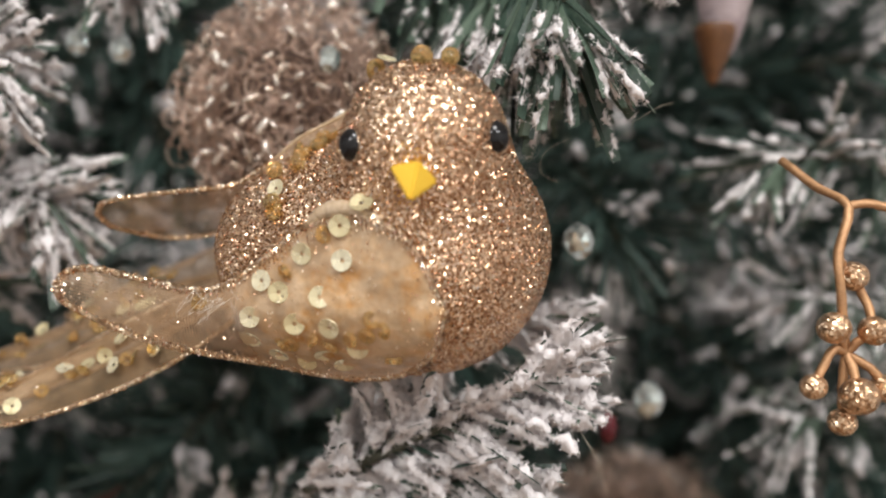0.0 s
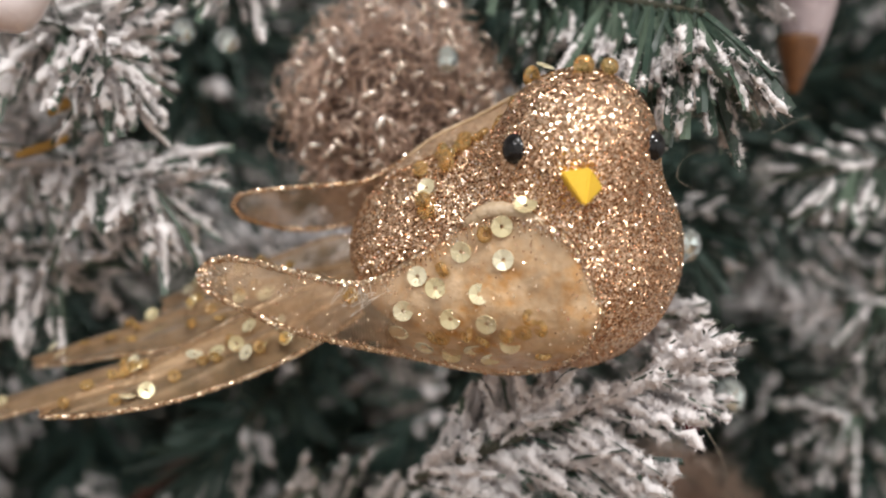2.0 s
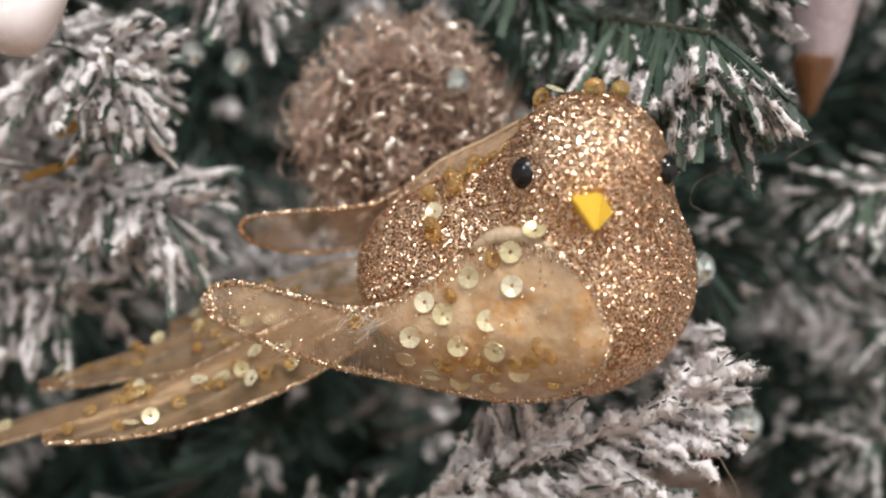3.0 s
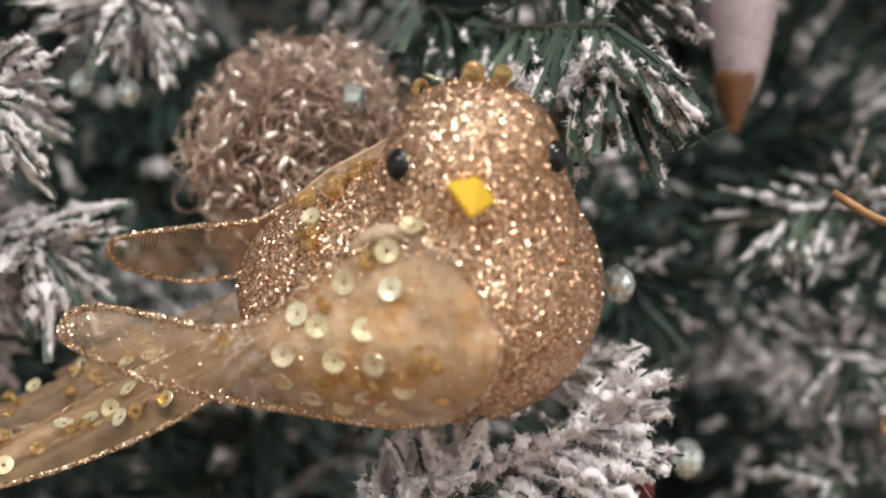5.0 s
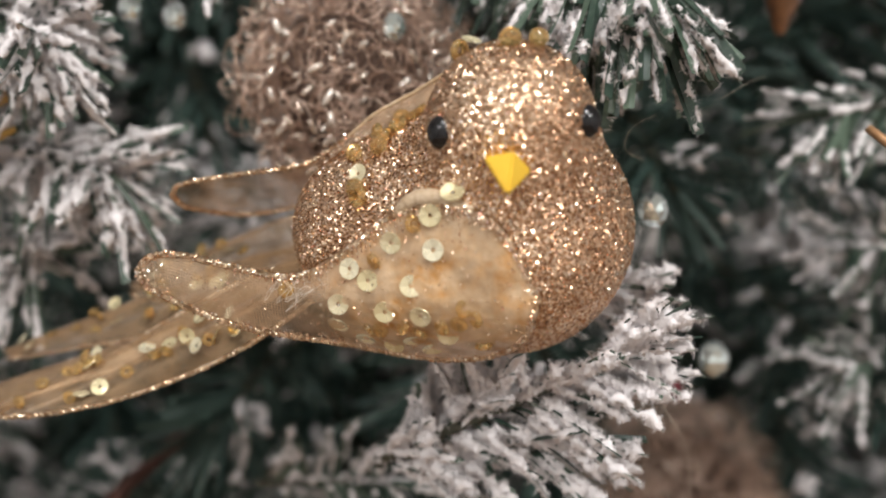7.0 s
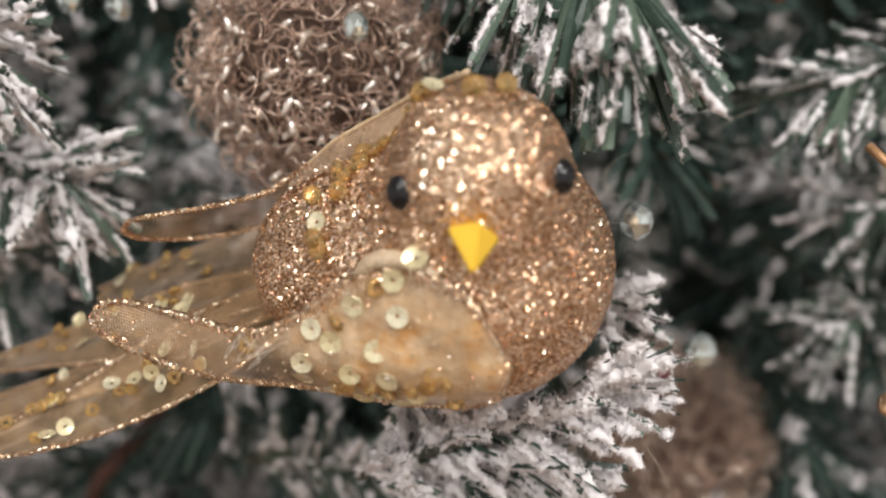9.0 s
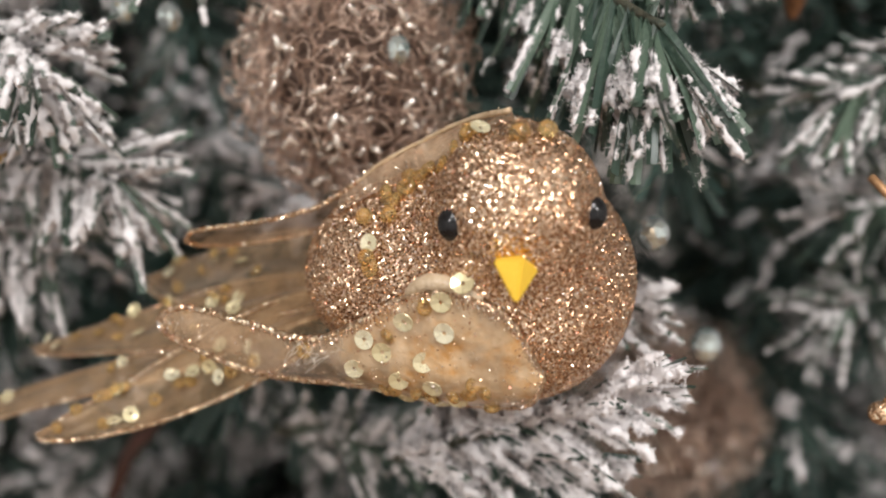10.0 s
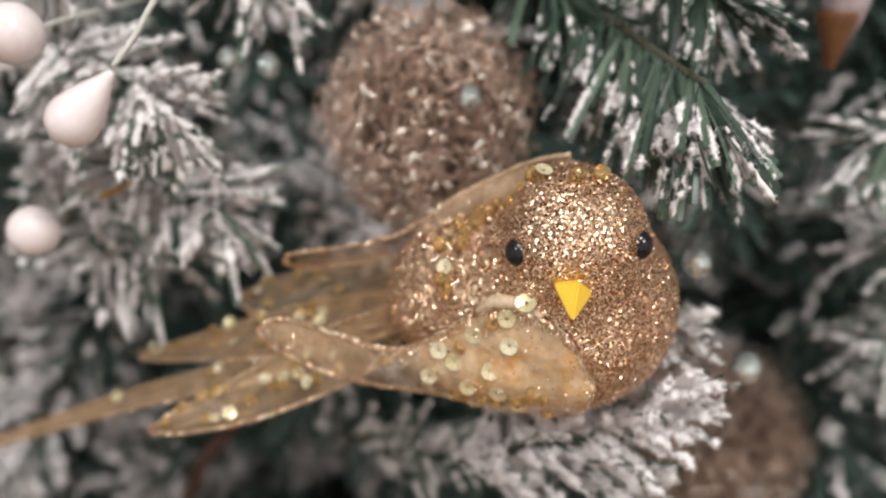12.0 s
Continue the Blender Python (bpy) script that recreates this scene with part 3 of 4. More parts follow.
# ---- tail feathers ----
def feather(keys, width, seed, normal, dense, beads):
    """One long lobe of organza with a glittered rim, beads and sequins along its middle."""
    r = np.random.default_rng(seed)
    mid = spline(keys, 50)
    tang = np.gradient(mid, axis=0)
    rows = []
    for i, (p, t) in enumerate(zip(mid, tang)):
        s = i / 49
        side = unit(np.cross(unit(t), normal))
        w = width * (math.sin(math.pi * min(1.0, 0.16 + 0.84 * s) ** 0.85) ** 0.6 * 0.5 + 0.02)
        up = unit(np.cross(side, unit(t)))
        rows.append([p + side * w * q + up * (0.0012 * math.cos(q * 5 + s * 6) - 0.002 * q * q) for q in np.linspace(-1, 1, 11)])
    rows = np.array(rows)
    ob = sheet(rows, "tail_feather", M_SHEER_DENSE if dense else M_TAIL, bird, "sheer gold organza tail feather with a glittered rim")
    cord(np.vstack([rows[::4, 0], rows[::-4, -1]]), 0.0005, ob, "", seed, 1600)
    for _ in range(beads):
        i, j = r.integers(12, 46), r.integers(2, 9)
        p = rows[i, j]
        n = unit(np.cross(tang[i], rows[i, -1] - rows[i, 0]))
        n = n if np.dot(n, normal) > 0 else -n
        if r.random() < 0.45:
            place_on(SEQUIN, "sequin", M_SEQUIN, ob, p + n * 0.001, n, 0.9, 0.4, r)
        else:
            place_on(RING_BEAD, "bead", M_AMBER, ob, p + n * 0.001, n, 0.9, 0.6, r, "amber glass bead")
    return ob


TAIL_UP = (0.1, -0.62, 0.78)
M_TAIL = organza("sheer_tail_organza", (0.50, 0.325, 0.175), 0.22, 0.72, 0.00036)
feather([(-0.046, 0.190, 1.190), (-0.068, 0.190, 1.179), (-0.092, 0.188, 1.168), (-0.1128, 0.1841, 1.1615)], 0.016, 11, TAIL_UP, False, 24)
feather([(-0.046, 0.194, 1.193), (-0.075, 0.205, 1.184), (-0.105, 0.217, 1.174), (-0.1345, 0.2264, 1.1644)], 0.015, 12, TAIL_UP, True, 20)
feather([(-0.044, 0.198, 1.197), (-0.065, 0.212, 1.193), (-0.085, 0.227, 1.187), (-0.1052, 0.2404, 1.1800)], 0.026, 13, TAIL_UP, False, 12)
feather([(-0.048, 0.194, 1.190), (-0.085, 0.203, 1.174), (-0.130, 0.212, 1.158), (-0.185, 0.219, 1.136), (-0.235, 0.224, 1.117)], 0.009, 14, (0.1, -0.3, 0.95), True, 4)

# ---- the tree ----
tree = thing("christmas_tree", "artificial green christmas tree heavily flocked with white snow", "tree")


def needle_mesh(name, length, width, bend, twist, rows, solid):
    """A flat plastic needle along +z, folded along its middle, cut square at the end."""
    g = Geo()
    verts = []
    ring = 4 if solid else 3
    for i in range(rows):
        s = i / (rows - 1)
        w = width * (0.75 + 0.35 * math.sin(math.pi * (0.15 + 0.7 * s)))
        y, z, tw = bend * s * s, length * s * (1 - 0.12 * s * abs(bend) / length), twist * s
        cross = [(-w / 2, 0.0), (0.0, 0.16 * w), (w / 2, 0.0)] + ([(0.0, 0.16 * w - 0.00022)] if solid else [])
        for a, b in cross:
            verts.append((a * math.cos(tw) - b * math.sin(tw), y + a * math.sin(tw) + b * math.cos(tw), z))
    if solid:
        f = [(i * 4 + k, i * 4 + (k + 1) % 4, (i + 1) * 4 + (k + 1) % 4, (i + 1) * 4 + k) for i in range(rows - 1) for k in range(4)]
        f.append(tuple((rows - 1) * 4 + k for k in range(4)))
    else:
        f = [(i * 3 + k, i * 3 + k + 1, (i + 1) * 3 + k + 1, (i + 1) * 3 + k) for i in range(rows - 1) for k in range(2)]
    g.add(verts, f)
    return g


rng = np.random.default_rng(21)
NEEDLES = []
for k in range(10):
    L, W = rng.uniform(0.024, 0.034), rng.uniform(0.0017, 0.0025)
    geo = needle_mesh("needle", L, W, rng.uniform(-0.013, 0.003), rng.uniform(-0.9, 0.9), 7, True)
    NEEDLES.append((geo.mesh("needle", False), np.array(geo.v), L))
SIMPLE = []
for k in range(6):
    L, W = rng.uniform(0.026, 0.038), rng.uniform(0.0016, 0.0024)
    geo = needle_mesh("needle", L, W, rng.uniform(-0.007, 0.007), rng.uniform(-0.8, 0.8), 4, False)
    SIMPLE.append((np.array(geo.v), geo.f, L))


def flock_geo(g, centres, ways, sizes, rng):
    """Ragged tufts of flock drawn out along the needles, for the depth of the tree."""
    if not len(centres):
        return
    c, d, s = np.array(centres), np.array(ways), np.array(sizes)[:, None]
    n = len(c)
    d = d / np.maximum(np.linalg.norm(d, axis=1, keepdims=True), 1e-9)
    a = np.cross(d, rng.normal(0, 1, (n, 3)))
    a /= np.maximum(np.linalg.norm(a, axis=1, keepdims=True), 1e-9)
    b = np.cross(a, d)
    v = np.array([(1, 0, 0), (-1, 0, 0), (0, 1, 0), (0, -1, 0), (0, 0, 1), (0, 0, -1)], float)
    f = [(0, 2, 4), (2, 1, 4), (1, 3, 4), (3, 0, 4), (2, 0, 5), (1, 2, 5), (3, 1, 5), (0, 3, 5)]
    k = len(v)
    wob = rng.uniform(0.75, 1.2, (n, k, 1)) * s[:, None]
    p = v[None] * wob * rng.uniform(0.5, 1.0, (n, 1, 3)) * (0.8, 0.75, 1.7)
    p = c[:, None] + p[..., :1] * a[:, None] + p[..., 1:2] * b[:, None] + p[..., 2:] * d[:, None]
    faces = (np.array(f)[None] + (np.arange(n) * k)[:, None, None]).reshape(-1, 3)
    g.bulk(p.reshape(-1, 3), faces)


def needle_frames(path, count, rng, spread, droop, tip_close=0.55, clump=0.0, front=1.0):
    """Roots and ways of the needles round a twig; clump draws neighbouring tips together into tufts."""
    n = len(path)
    tang = np.gradient(path, axis=0)
    out = []
    for k in range(count):
        s = ((k + rng.random()) / count) ** front
        i = min(n - 1, int((0.04 + 0.96 * s) * (n - 1)))
        t = unit(tang[i])
        a, b, _ = basis(t)
        az = k * 2.39996 + rng.normal(0, 0.3)
        lean = math.radians(spread * (1.0 - tip_close * s ** 4) + rng.normal(0, 9))
        d = t * math.cos(lean) + (a * math.cos(az) + b * math.sin(az)) * math.sin(lean)
        out.append((path[i], unit(d + np.array((0, 0, -droop))), s))
    if clump:
        tips = np.array([p + d * 0.026 for p, d, _ in out])
        heads = tips[rng.permutation(count)[:max(1, count // 5)]]
        near = np.argmin(np.linalg.norm(tips[:, None] - heads[None], axis=2), 1)
        out = [(p, unit(tips[k] * (1 - clump) + heads[near[k]] * clump - p), s) for k, (p, d, s) in enumerate(out)]
    return out


def fibre_geo(g, root, out, rng, short, long):
    """Fine bent fibres, each a narrow strip from its root."""
    m = len(root)
    out = out + rng.normal(0, 0.6, (m, 3))
    out /= np.linalg.norm(out, axis=1, keepdims=True)
    side = np.cross(out, rng.normal(0, 1, (m, 3)))
    side /= np.maximum(np.linalg.norm(side, axis=1, keepdims=True), 1e-9)
    lng = rng.uniform(short, long, (m, 1))
    wide = side * rng.uniform(0.00005, 0.00012, (m, 1))
    mid = root + out * lng * 0.55
    end = mid + (out + rng.normal(0, 0.8, (m, 3))) * lng * 0.5
    p = np.stack([root - wide, root + wide, mid + wide * 0.8, mid - wide * 0.8, end], 1).reshape(-1, 3)
    k = np.arange(m)[:, None] * 5
    g.f.extend(map(tuple, (np.concatenate([k + (0, 1, 2), k + (0, 2, 3), k + (3, 2, 4)]) + g.n).tolist()))
    g.v.extend(map(tuple, p.tolist()))
    g.n = len(g.v)


def soft_noise(rng, rows, cols, steps):
    """Random values eased along the rows and round the columns."""
    w = rng.random((rows, cols))
    for _ in range(steps):
        w = (np.vstack([w[:1], w[:-1]]) + 2 * w + np.vstack([w[1:], w[-1:]])) / 4
        w = (np.roll(w, 1, 1) + 2 * w + np.roll(w, -1, 1)) / 4
    return (w - w.min()) / max(w.max() - w.min(), 1e-9)


def flock_sheath(g, line, radius, rng, fibres, sides=8):
    """A thin uneven coat of flock along a needle, hidden in the fibres that stand off it."""
    count = len(line)
    tang = np.gradient(line, axis=0)
    tang /= np.maximum(np.linalg.norm(tang, axis=1, keepdims=True), 1e-9)
    a = np.cross(tang, rng.normal(0, 1, 3))
    a /= np.maximum(np.linalg.norm(a, axis=1, keepdims=True), 1e-9)
    b = np.cross(tang, a)
    w = (np.arange(sides) * 2 * math.pi / sides)[None, :, None]
    ways = (a[:, None] * np.cos(w) + b[:, None] * np.sin(w)).reshape(-1, 3)
    r = radius[:, None] * (0.35 + 0.8 * soft_noise(rng, count, sides, 1) + rng.normal(0, 0.28, (count, sides)))
    p = np.repeat(line, sides, 0) + ways * np.maximum(r, 0.00003).reshape(-1, 1) + rng.normal(0, 0.13, (count * sides, 3)) * np.repeat(radius, sides)[:, None]
    i, j = np.meshgrid(np.arange(count - 1), np.arange(sides), indexing="ij")
    k = (j + 1) % sides
    g.bulk(p, np.stack([i * sides + j, i * sides + k, (i + 1) * sides + k, (i + 1) * sides + j], -1).reshape(-1, 4))
    pick = rng.integers(0, len(p), fibres)
    pick = pick[np.repeat(radius, sides)[pick] > 0.00016]
    if len(pick):
        root = p[pick] - ways[pick] * 0.00015 + rng.normal(0, 0.00016, (len(pick), 3))
        fibre_geo(g, root, ways[pick], rng, 0.0003, 0.0011)


def flock_web(g, first, second, rng, fibres):
    """A torn, lumpy film of flock over a short stretch between two neighbouring needles."""
    at = rng.integers(2, len(first) - 12)
    first, second = first[at:at + rng.integers(7, 12)], second[at:at + 12]
    n = len(first)
    w = np.linspace(0.0, 1.0, 7)[None, :, None]
    p = first[:, None] * (1 - w) + second[:n, None] * w + rng.normal(0, 0.00040, (n, 7, 3))
    hole = soft_noise(rng, n, 7, 1)
    i, j = np.nonzero(hole[:-1, :-1] > 0.5)
    if not len(i):
        return
    flat = p.reshape(-1, 3)
    g.bulk(flat, np.stack([i * 7 + j, i * 7 + j + 1, (i + 1) * 7 + j + 1, (i + 1) * 7 + j], -1))
    pick = rng.integers(0, len(i), fibres)
    root = flat[i[pick] * 7 + j[pick]] + rng.normal(0, 0.0003, (fibres, 3))
    fibre_geo(g, root, rng.normal(0, 1, (fibres, 3)), rng, 0.0003, 0.0011)


def near_branch(keys, count, flock, seed, label, spread=58, droop=0.15, fibres=200, lump=0.0008, size=1.0, tip_close=0.55, start=0.1, webs=0.3, flat=1.0, broad=1.0, clump=0.0, bare=False):
    """A twig close to the lens: every needle an object, with fibrous flock along it and torn films between."""
    rng = np.random.default_rng(seed)
    path = spline(keys, 40)
    g = Geo()
    tube(g, path, np.linspace(0.0016, 0.0008, 40), 7, 0.2, rng)
    twig = part("branch", g, M_TWIG, tree, label)
    g = Geo()
    lines = []
    if not bare:
        fine = spline(keys, 90)
        flock_sheath(g, fine + rng.normal(0, 0.0003, (90, 3)) + np.array((0, -0.0005, 0.0006)), 0.0019 * soft_noise(rng, 90, 3, 3)[:, 0], rng, fibres * 3)
    rows = 26
    for root, d, s in needle_frames(path, count, rng, spread, droop, tip_close, clump, 0.6 if bare else 1.0):
        d = unit(d * (1, flat, 1))
        me, v, L = NEEDLES[rng.integers(0, len(NEEDLES))]
        a, b, d = basis(d, unit(rng.normal(0, 0.5, 3) + np.array((0, 0, 1.0))))
        k = size * rng.uniform(0.75, 1.1)
        R = np.stack([a * broad, b, d], 1) * k
        ob = part("needle", me, M_NEEDLE, twig)
        ob.matrix_basis = Matrix((tuple(R[0]) + (root[0],), tuple(R[1]) + (root[1],), tuple(R[2]) + (root[2],), (0, 0, 0, 1)))
        mids = (v @ R.T + root).reshape(7, 4, 3)
        edge = mids[:, rng.choice((0, 2))]
        mids = mids.mean(1)
        amount = np.clip(rng.normal(flock, 0.25), 0, 1.0)
        amount *= min(1.0, 0.1 + 1.1 * s) if bare else 1.0
        if amount < 0.15:
            continue
        q = np.linspace(min(0.85, start + rng.uniform(0, 0.9) * (1 - amount)), rng.uniform(0.92, 1.03), rows)
        i = np.clip((q * 6).astype(int), 0, 5)
        u = (q * 6 - i)[:, None]
        base = mids * 0.45 + edge * 0.55
        line = base[i] * (1 - u) + base[i + 1] * u
        wave = soft_noise(rng, rows, 3, 2)
        line = line + a * (wave[:, 1:2] - 0.5) * 0.0008 + b * (wave[:, 2:3] - 0.5) * 0.0008
        thick = lump * np.clip(0.25 + wave[:, 0] - 0.6 * (1 - amount), 0.0, 1.1)
        thick = thick * np.minimum(1.0, np.linspace(0, 6, rows)) * np.minimum(1.0, np.linspace(9, 0.3, rows))
        flock_sheath(g, line, thick, rng, fibres)
        near = [o for o in lines[-14:] if np.linalg.norm(o[rows // 2] - line[rows // 2]) < 0.0055]
        if near and rng.random() < webs:
            flock_web(g, line, near[rng.integers(0, len(near))], rng, fibres)
        lines.append(line)
    part("flock", g.mesh("flock"), M_FLOCK, twig, kind="stuff")
    return twig


def branch_data(seed, length, count, flock):
    """Meshes of a branch along +z for the depth of the tree: twig, needles, flock."""
    rng = np.random.default_rng(seed)
    path = spline([(0, 0, 0), (rng.normal(0, 0.006), rng.normal(0, 0.006), length * 0.5), (0, 0, length)], 24)
    twig, needles, snow = Geo(), Geo(), Geo()
    tube(twig, path, np.linspace(0.0022, 0.001, 24), 6)
    cs, ws, ss = [], [], []
    for root, d, s in needle_frames(path, count, rng, 55, 0.0):
        v, f, L = SIMPLE[rng.integers(0, len(SIMPLE))]
        a, b, d = basis(d, rng.normal(0, 1, 3))
        w = v @ (np.stack([a, b, d], 1) * rng.uniform(0.8, 1.1)).T + root
        needles.add(w, f)
        if rng.random() > flock * (0.5 + 0.5 * math.sin(5 * root[2] / length + 3 * d[0] + seed)) + 0.25 * flock:
            continue
        for q in np.arange(rng.uniform(0.15, 0.5), 1.0, 0.08):
            cs.append(root * (1 - q) + (w[9:12].mean(0)) * q + rng.normal(0, 0.0012, 3))
            ws.append(d + rng.normal(0, 0.5, 3))
            ss.append(rng.uniform(0.0016, 0.0040))
    flock_geo(snow, cs, ws, ss, rng)
    return twig.mesh("branch"), needles.mesh("needles", False), snow.mesh("flock")


def far_branch(data, base, tip, roll, size=1.0, label=""):
    a, b, d = basis(np.array(tip) - np.array(base))
    c, s = math.cos(roll), math.sin(roll)
    a, b = a * c + b * s, b * c - a * s
    twig = part("branch", data[0], M_TWIG, tree, label)
    twig.matrix_basis = Matrix(((a[0], b[0], d[0], base[0]), (a[1], b[1], d[1], base[1]), (a[2], b[2], d[2], base[2]), (0, 0, 0, 1))) @ Matrix.Diagonal((size, size, size, 1))
    part("needles", data[1], M_NEEDLES, twig, kind="stuff")
    if data[2].polygons:
        part("flock", data[2], M_FLOCK, twig, kind="stuff")
    return twig


# the twigs beside the bird
near_branch([(-0.008, 0.262, 1.276), (0.008, 0.222, 1.267), (0.018, 0.195, 1.258), (0.026, 0.178, 1.252)], 190, 0.58, 31, "green twig with ragged white flock on the needle tips", 62, 1.2, 330, 0.0009, 0.98, 0.25, 0.3, 0.7, 1.0, 1.2, 0.35, True)
near_branch([(0.010, 0.235, 1.292), (0.022, 0.212, 1.279), (0.032, 0.198, 1.270)], 70, 0.36, 42, "green twig with ragged white flock on the needle tips", 60, 0.4, 220, 0.0009, 0.85, 0.3, 0.35, 0.4, 1.0, 1.2, 0.3, True)
near_branch([(-0.020, 0.262, 1.300), (-0.008, 0.245, 1.282), (0.003, 0.232, 1.268)], 60, 0.3, 39, "dark green twig with little flock", 55, 0.3, 60, 0.0008, 1.0, 0.4, 0.4, 0.2, 1.0, 1.0, 0.0, True)
near_branch([(-0.030, 0.203, 1.145), (-0.012, 0.193, 1.156), (0.006, 0.1835, 1.167), (0.020, 0.1785, 1.176)], 84, 0.95, 32, "twig thickly caked in white flock under the bird", 46, 0.0, 560, 0.0017, 0.78, 0.35, 0.06, 1.0, 0.6, 1.0, 0.72)
near_branch([(-0.032, 0.208, 1.142), (-0.018, 0.202, 1.147), (-0.004, 0.196, 1.151), (0.009, 0.190, 1.152)], 70, 0.95, 40, "twig thickly caked in white flock under the bird", 44, 0.0, 420, 0.0018, 0.80, 0.4, 0.06, 1.0, 0.6, 1.0, 0.72)
near_branch([(-0.082, 0.284, 1.106), (-0.056, 0.264, 1.115), (-0.034, 0.250, 1.120)], 56, 0.45, 44, "flocked twig low behind the bird", 46, 0.0, 140, 0.0016, 0.9, 0.4, 0.06, 1.0, 1.0, 1.0, 0.6)
near_branch([(-0.020, 0.235, 1.180), (0.008, 0.216, 1.183), (0.026, 0.2065, 1.1855)], 50, 0.95, 33, "flocked twig behind the bird's breast", 28, 0.1, 360, 0.0016, 0.75, 0.5, 0.1, 1.0, 1.0, 1.0, 0.6)
near_branch([(-0.210, 0.300, 1.275), (-0.165, 0.255, 1.265), (-0.130, 0.225, 1.254), (-0.108, 0.207, 1.245)], 200, 0.85, 34, "twig thickly caked in white flock", 58, 0.3, 230, 0.0015, 0.95, 0.4, 0.05, 1.0, 1.0, 1.0, 0.5)
near_branch([(-0.210, 0.310, 1.228), (-0.165, 0.270, 1.224), (-0.125, 0.240, 1.218), (-0.103, 0.228, 1.213)], 170, 0.85, 35, "twig thickly caked in white flock", 58, 0.3, 180, 0.0016, 0.95, 0.4, 0.05, 1.0, 1.0, 1.0, 0.5)
near_branch([(-0.220, 0.320, 1.195), (-0.175, 0.280, 1.192), (-0.135, 0.250, 1.189)], 80, 0.8, 41, "twig thickly caked in white flock", 58, 0.3, 80, 0.0016, 1.0, 0.5, 0.05, 1.0, 1.0, 1.0, 0.5)
near_branch([(-0.120, 0.320, 1.310), (-0.100, 0.270, 1.295), (-0.088, 0.235, 1.280)], 130, 0.8, 36, "flocked twig behind the pearls", 58, 0.3, 140, 0.0015, 1.0, 0.5, 0.05, 1.0, 1.0, 1.0, 0.5)
near_branch([(0.180, 0.330, 1.225), (0.135, 0.285, 1.232), (0.095, 0.256, 1.228)], 90, 0.38, 37, "flocked twig in the shade", 55, 0.2, 60, 0.0015, 1.0, 0.5, 0.2, 0.6, 1.0, 1.0, 0.5)
near_branch([(0.210, 0.370, 1.165), (0.160, 0.325, 1.180), (0.118, 0.292, 1.186)], 90, 0.42, 38, "flocked twig in the shade", 55, 0.2, 60, 0.0015, 1.0, 0.5, 0.2, 0.6, 1.0, 1.0, 0.5)
near_branch([(0.190, 0.380, 1.125), (0.150, 0.335, 1.138), (0.122, 0.300, 1.142)], 80, 0.45, 43, "flocked twig in the shade", 55, 0.2, 50, 0.0015, 1.0, 0.5, 0.2, 0.6, 1.0, 1.0, 0.5)

# branches through the depth of the tree
rng = np.random.default_rng(77)
SNOWY = [branch_data(50 + k, 0.13, 170, 0.9) for k in range(3)]
BARE = [branch_data(60 + k, 0.15, 230, 0.08) for k in range(2)]
for gx in np.linspace(-0.38, 0.38, 11):
    for gz in np.linspace(0.90, 1.52, 9):
        x, z = gx + rng.uniform(-0.03, 0.03), gz + rng.uniform(-0.03, 0.03)
        tip = np.array((x, rng.uniform(0.32, 0.46) + 0.9 * x * x, z))
        if np.linalg.norm((tip - (-0.041, 0.245, 1.238)) * (1, 0.6, 1)) < 0.07:
            tip[1] += 0.07
        base = tip + 0.13 * unit((rng.normal(-0.2 * np.sign(x), 0.5), 1.0, rng.normal(0.2, 0.45)))
        snowy = rng.random() < (0.6 if x > 0.11 else 0.06 if x > -0.06 else 0.7 if z > 1.17 else 0.45)
        far_branch(SNOWY[rng.integers(0, 3)] if snowy else BARE[rng.integers(0, 2)], base, tip, rng.uniform(0, 6.28), rng.uniform(0.9, 1.25))
for layer in (0.40, 0.50):
    for gx in np.linspace(-0.48, 0.48, 10):
        for gz in np.linspace(0.80, 1.62, 9):
            tip = np.array((gx + rng.uniform(-0.04, 0.04), layer + rng.uniform(0, 0.06) + 0.9 * gx * gx, gz + rng.uniform(-0.04, 0.04)))
            base = tip + 0.15 * unit((rng.normal(0, 1.0), 0.7, rng.normal(0, 1.0)))
            far_branch(BARE[rng.integers(0, 2)], base, tip, rng.uniform(0, 6.28), rng.uniform(1.4, 1.8))
g = Geo()
tube(g, spline([(0, 0.80, 0.0), (0.01, 0.80, 1.0), (0, 0.80, 2.1)], 20), np.linspace(0.03, 0.015, 20), 10, 0.1, rng)
part("trunk", g, M_BARK, tree)
for k in range(30):
    z, x = 0.84 + 0.76 * (k % 10) / 9 + rng.uniform(-0.03, 0.03), (-0.34, 0.0, 0.34)[k // 10] + rng.uniform(-0.08, 0.08)
    g = Geo()
    tube(g, spline([(0, 0.80, z + 0.03), (x * 0.5, 0.70 + 0.3 * abs(x), z + 0.01), (x, 0.52 + 0.9 * x * x, z)], 12), np.linspace(0.008, 0.003, 12), 7, 0.1, rng)
    part("bough", g, M_BARK, tree)
g = Geo()
tube(g, spline([(-0.175, 0.34, 1.04), (-0.152, 0.315, 1.078), (-0.138, 0.304, 1.095), (-0.130, 0.36, 1.100), (-0.12, 0.46, 1.10)], 24), 0.003, 8, 0.12, rng)
part("bough", g, M_BARK, tree, "bare red-brown bough")


# ---- wire balls ----
g = Geo()
blob(g, (0, 0, 0), (0.034, 0.034, 0.085), 2)
BUGLE = g.mesh("bead")


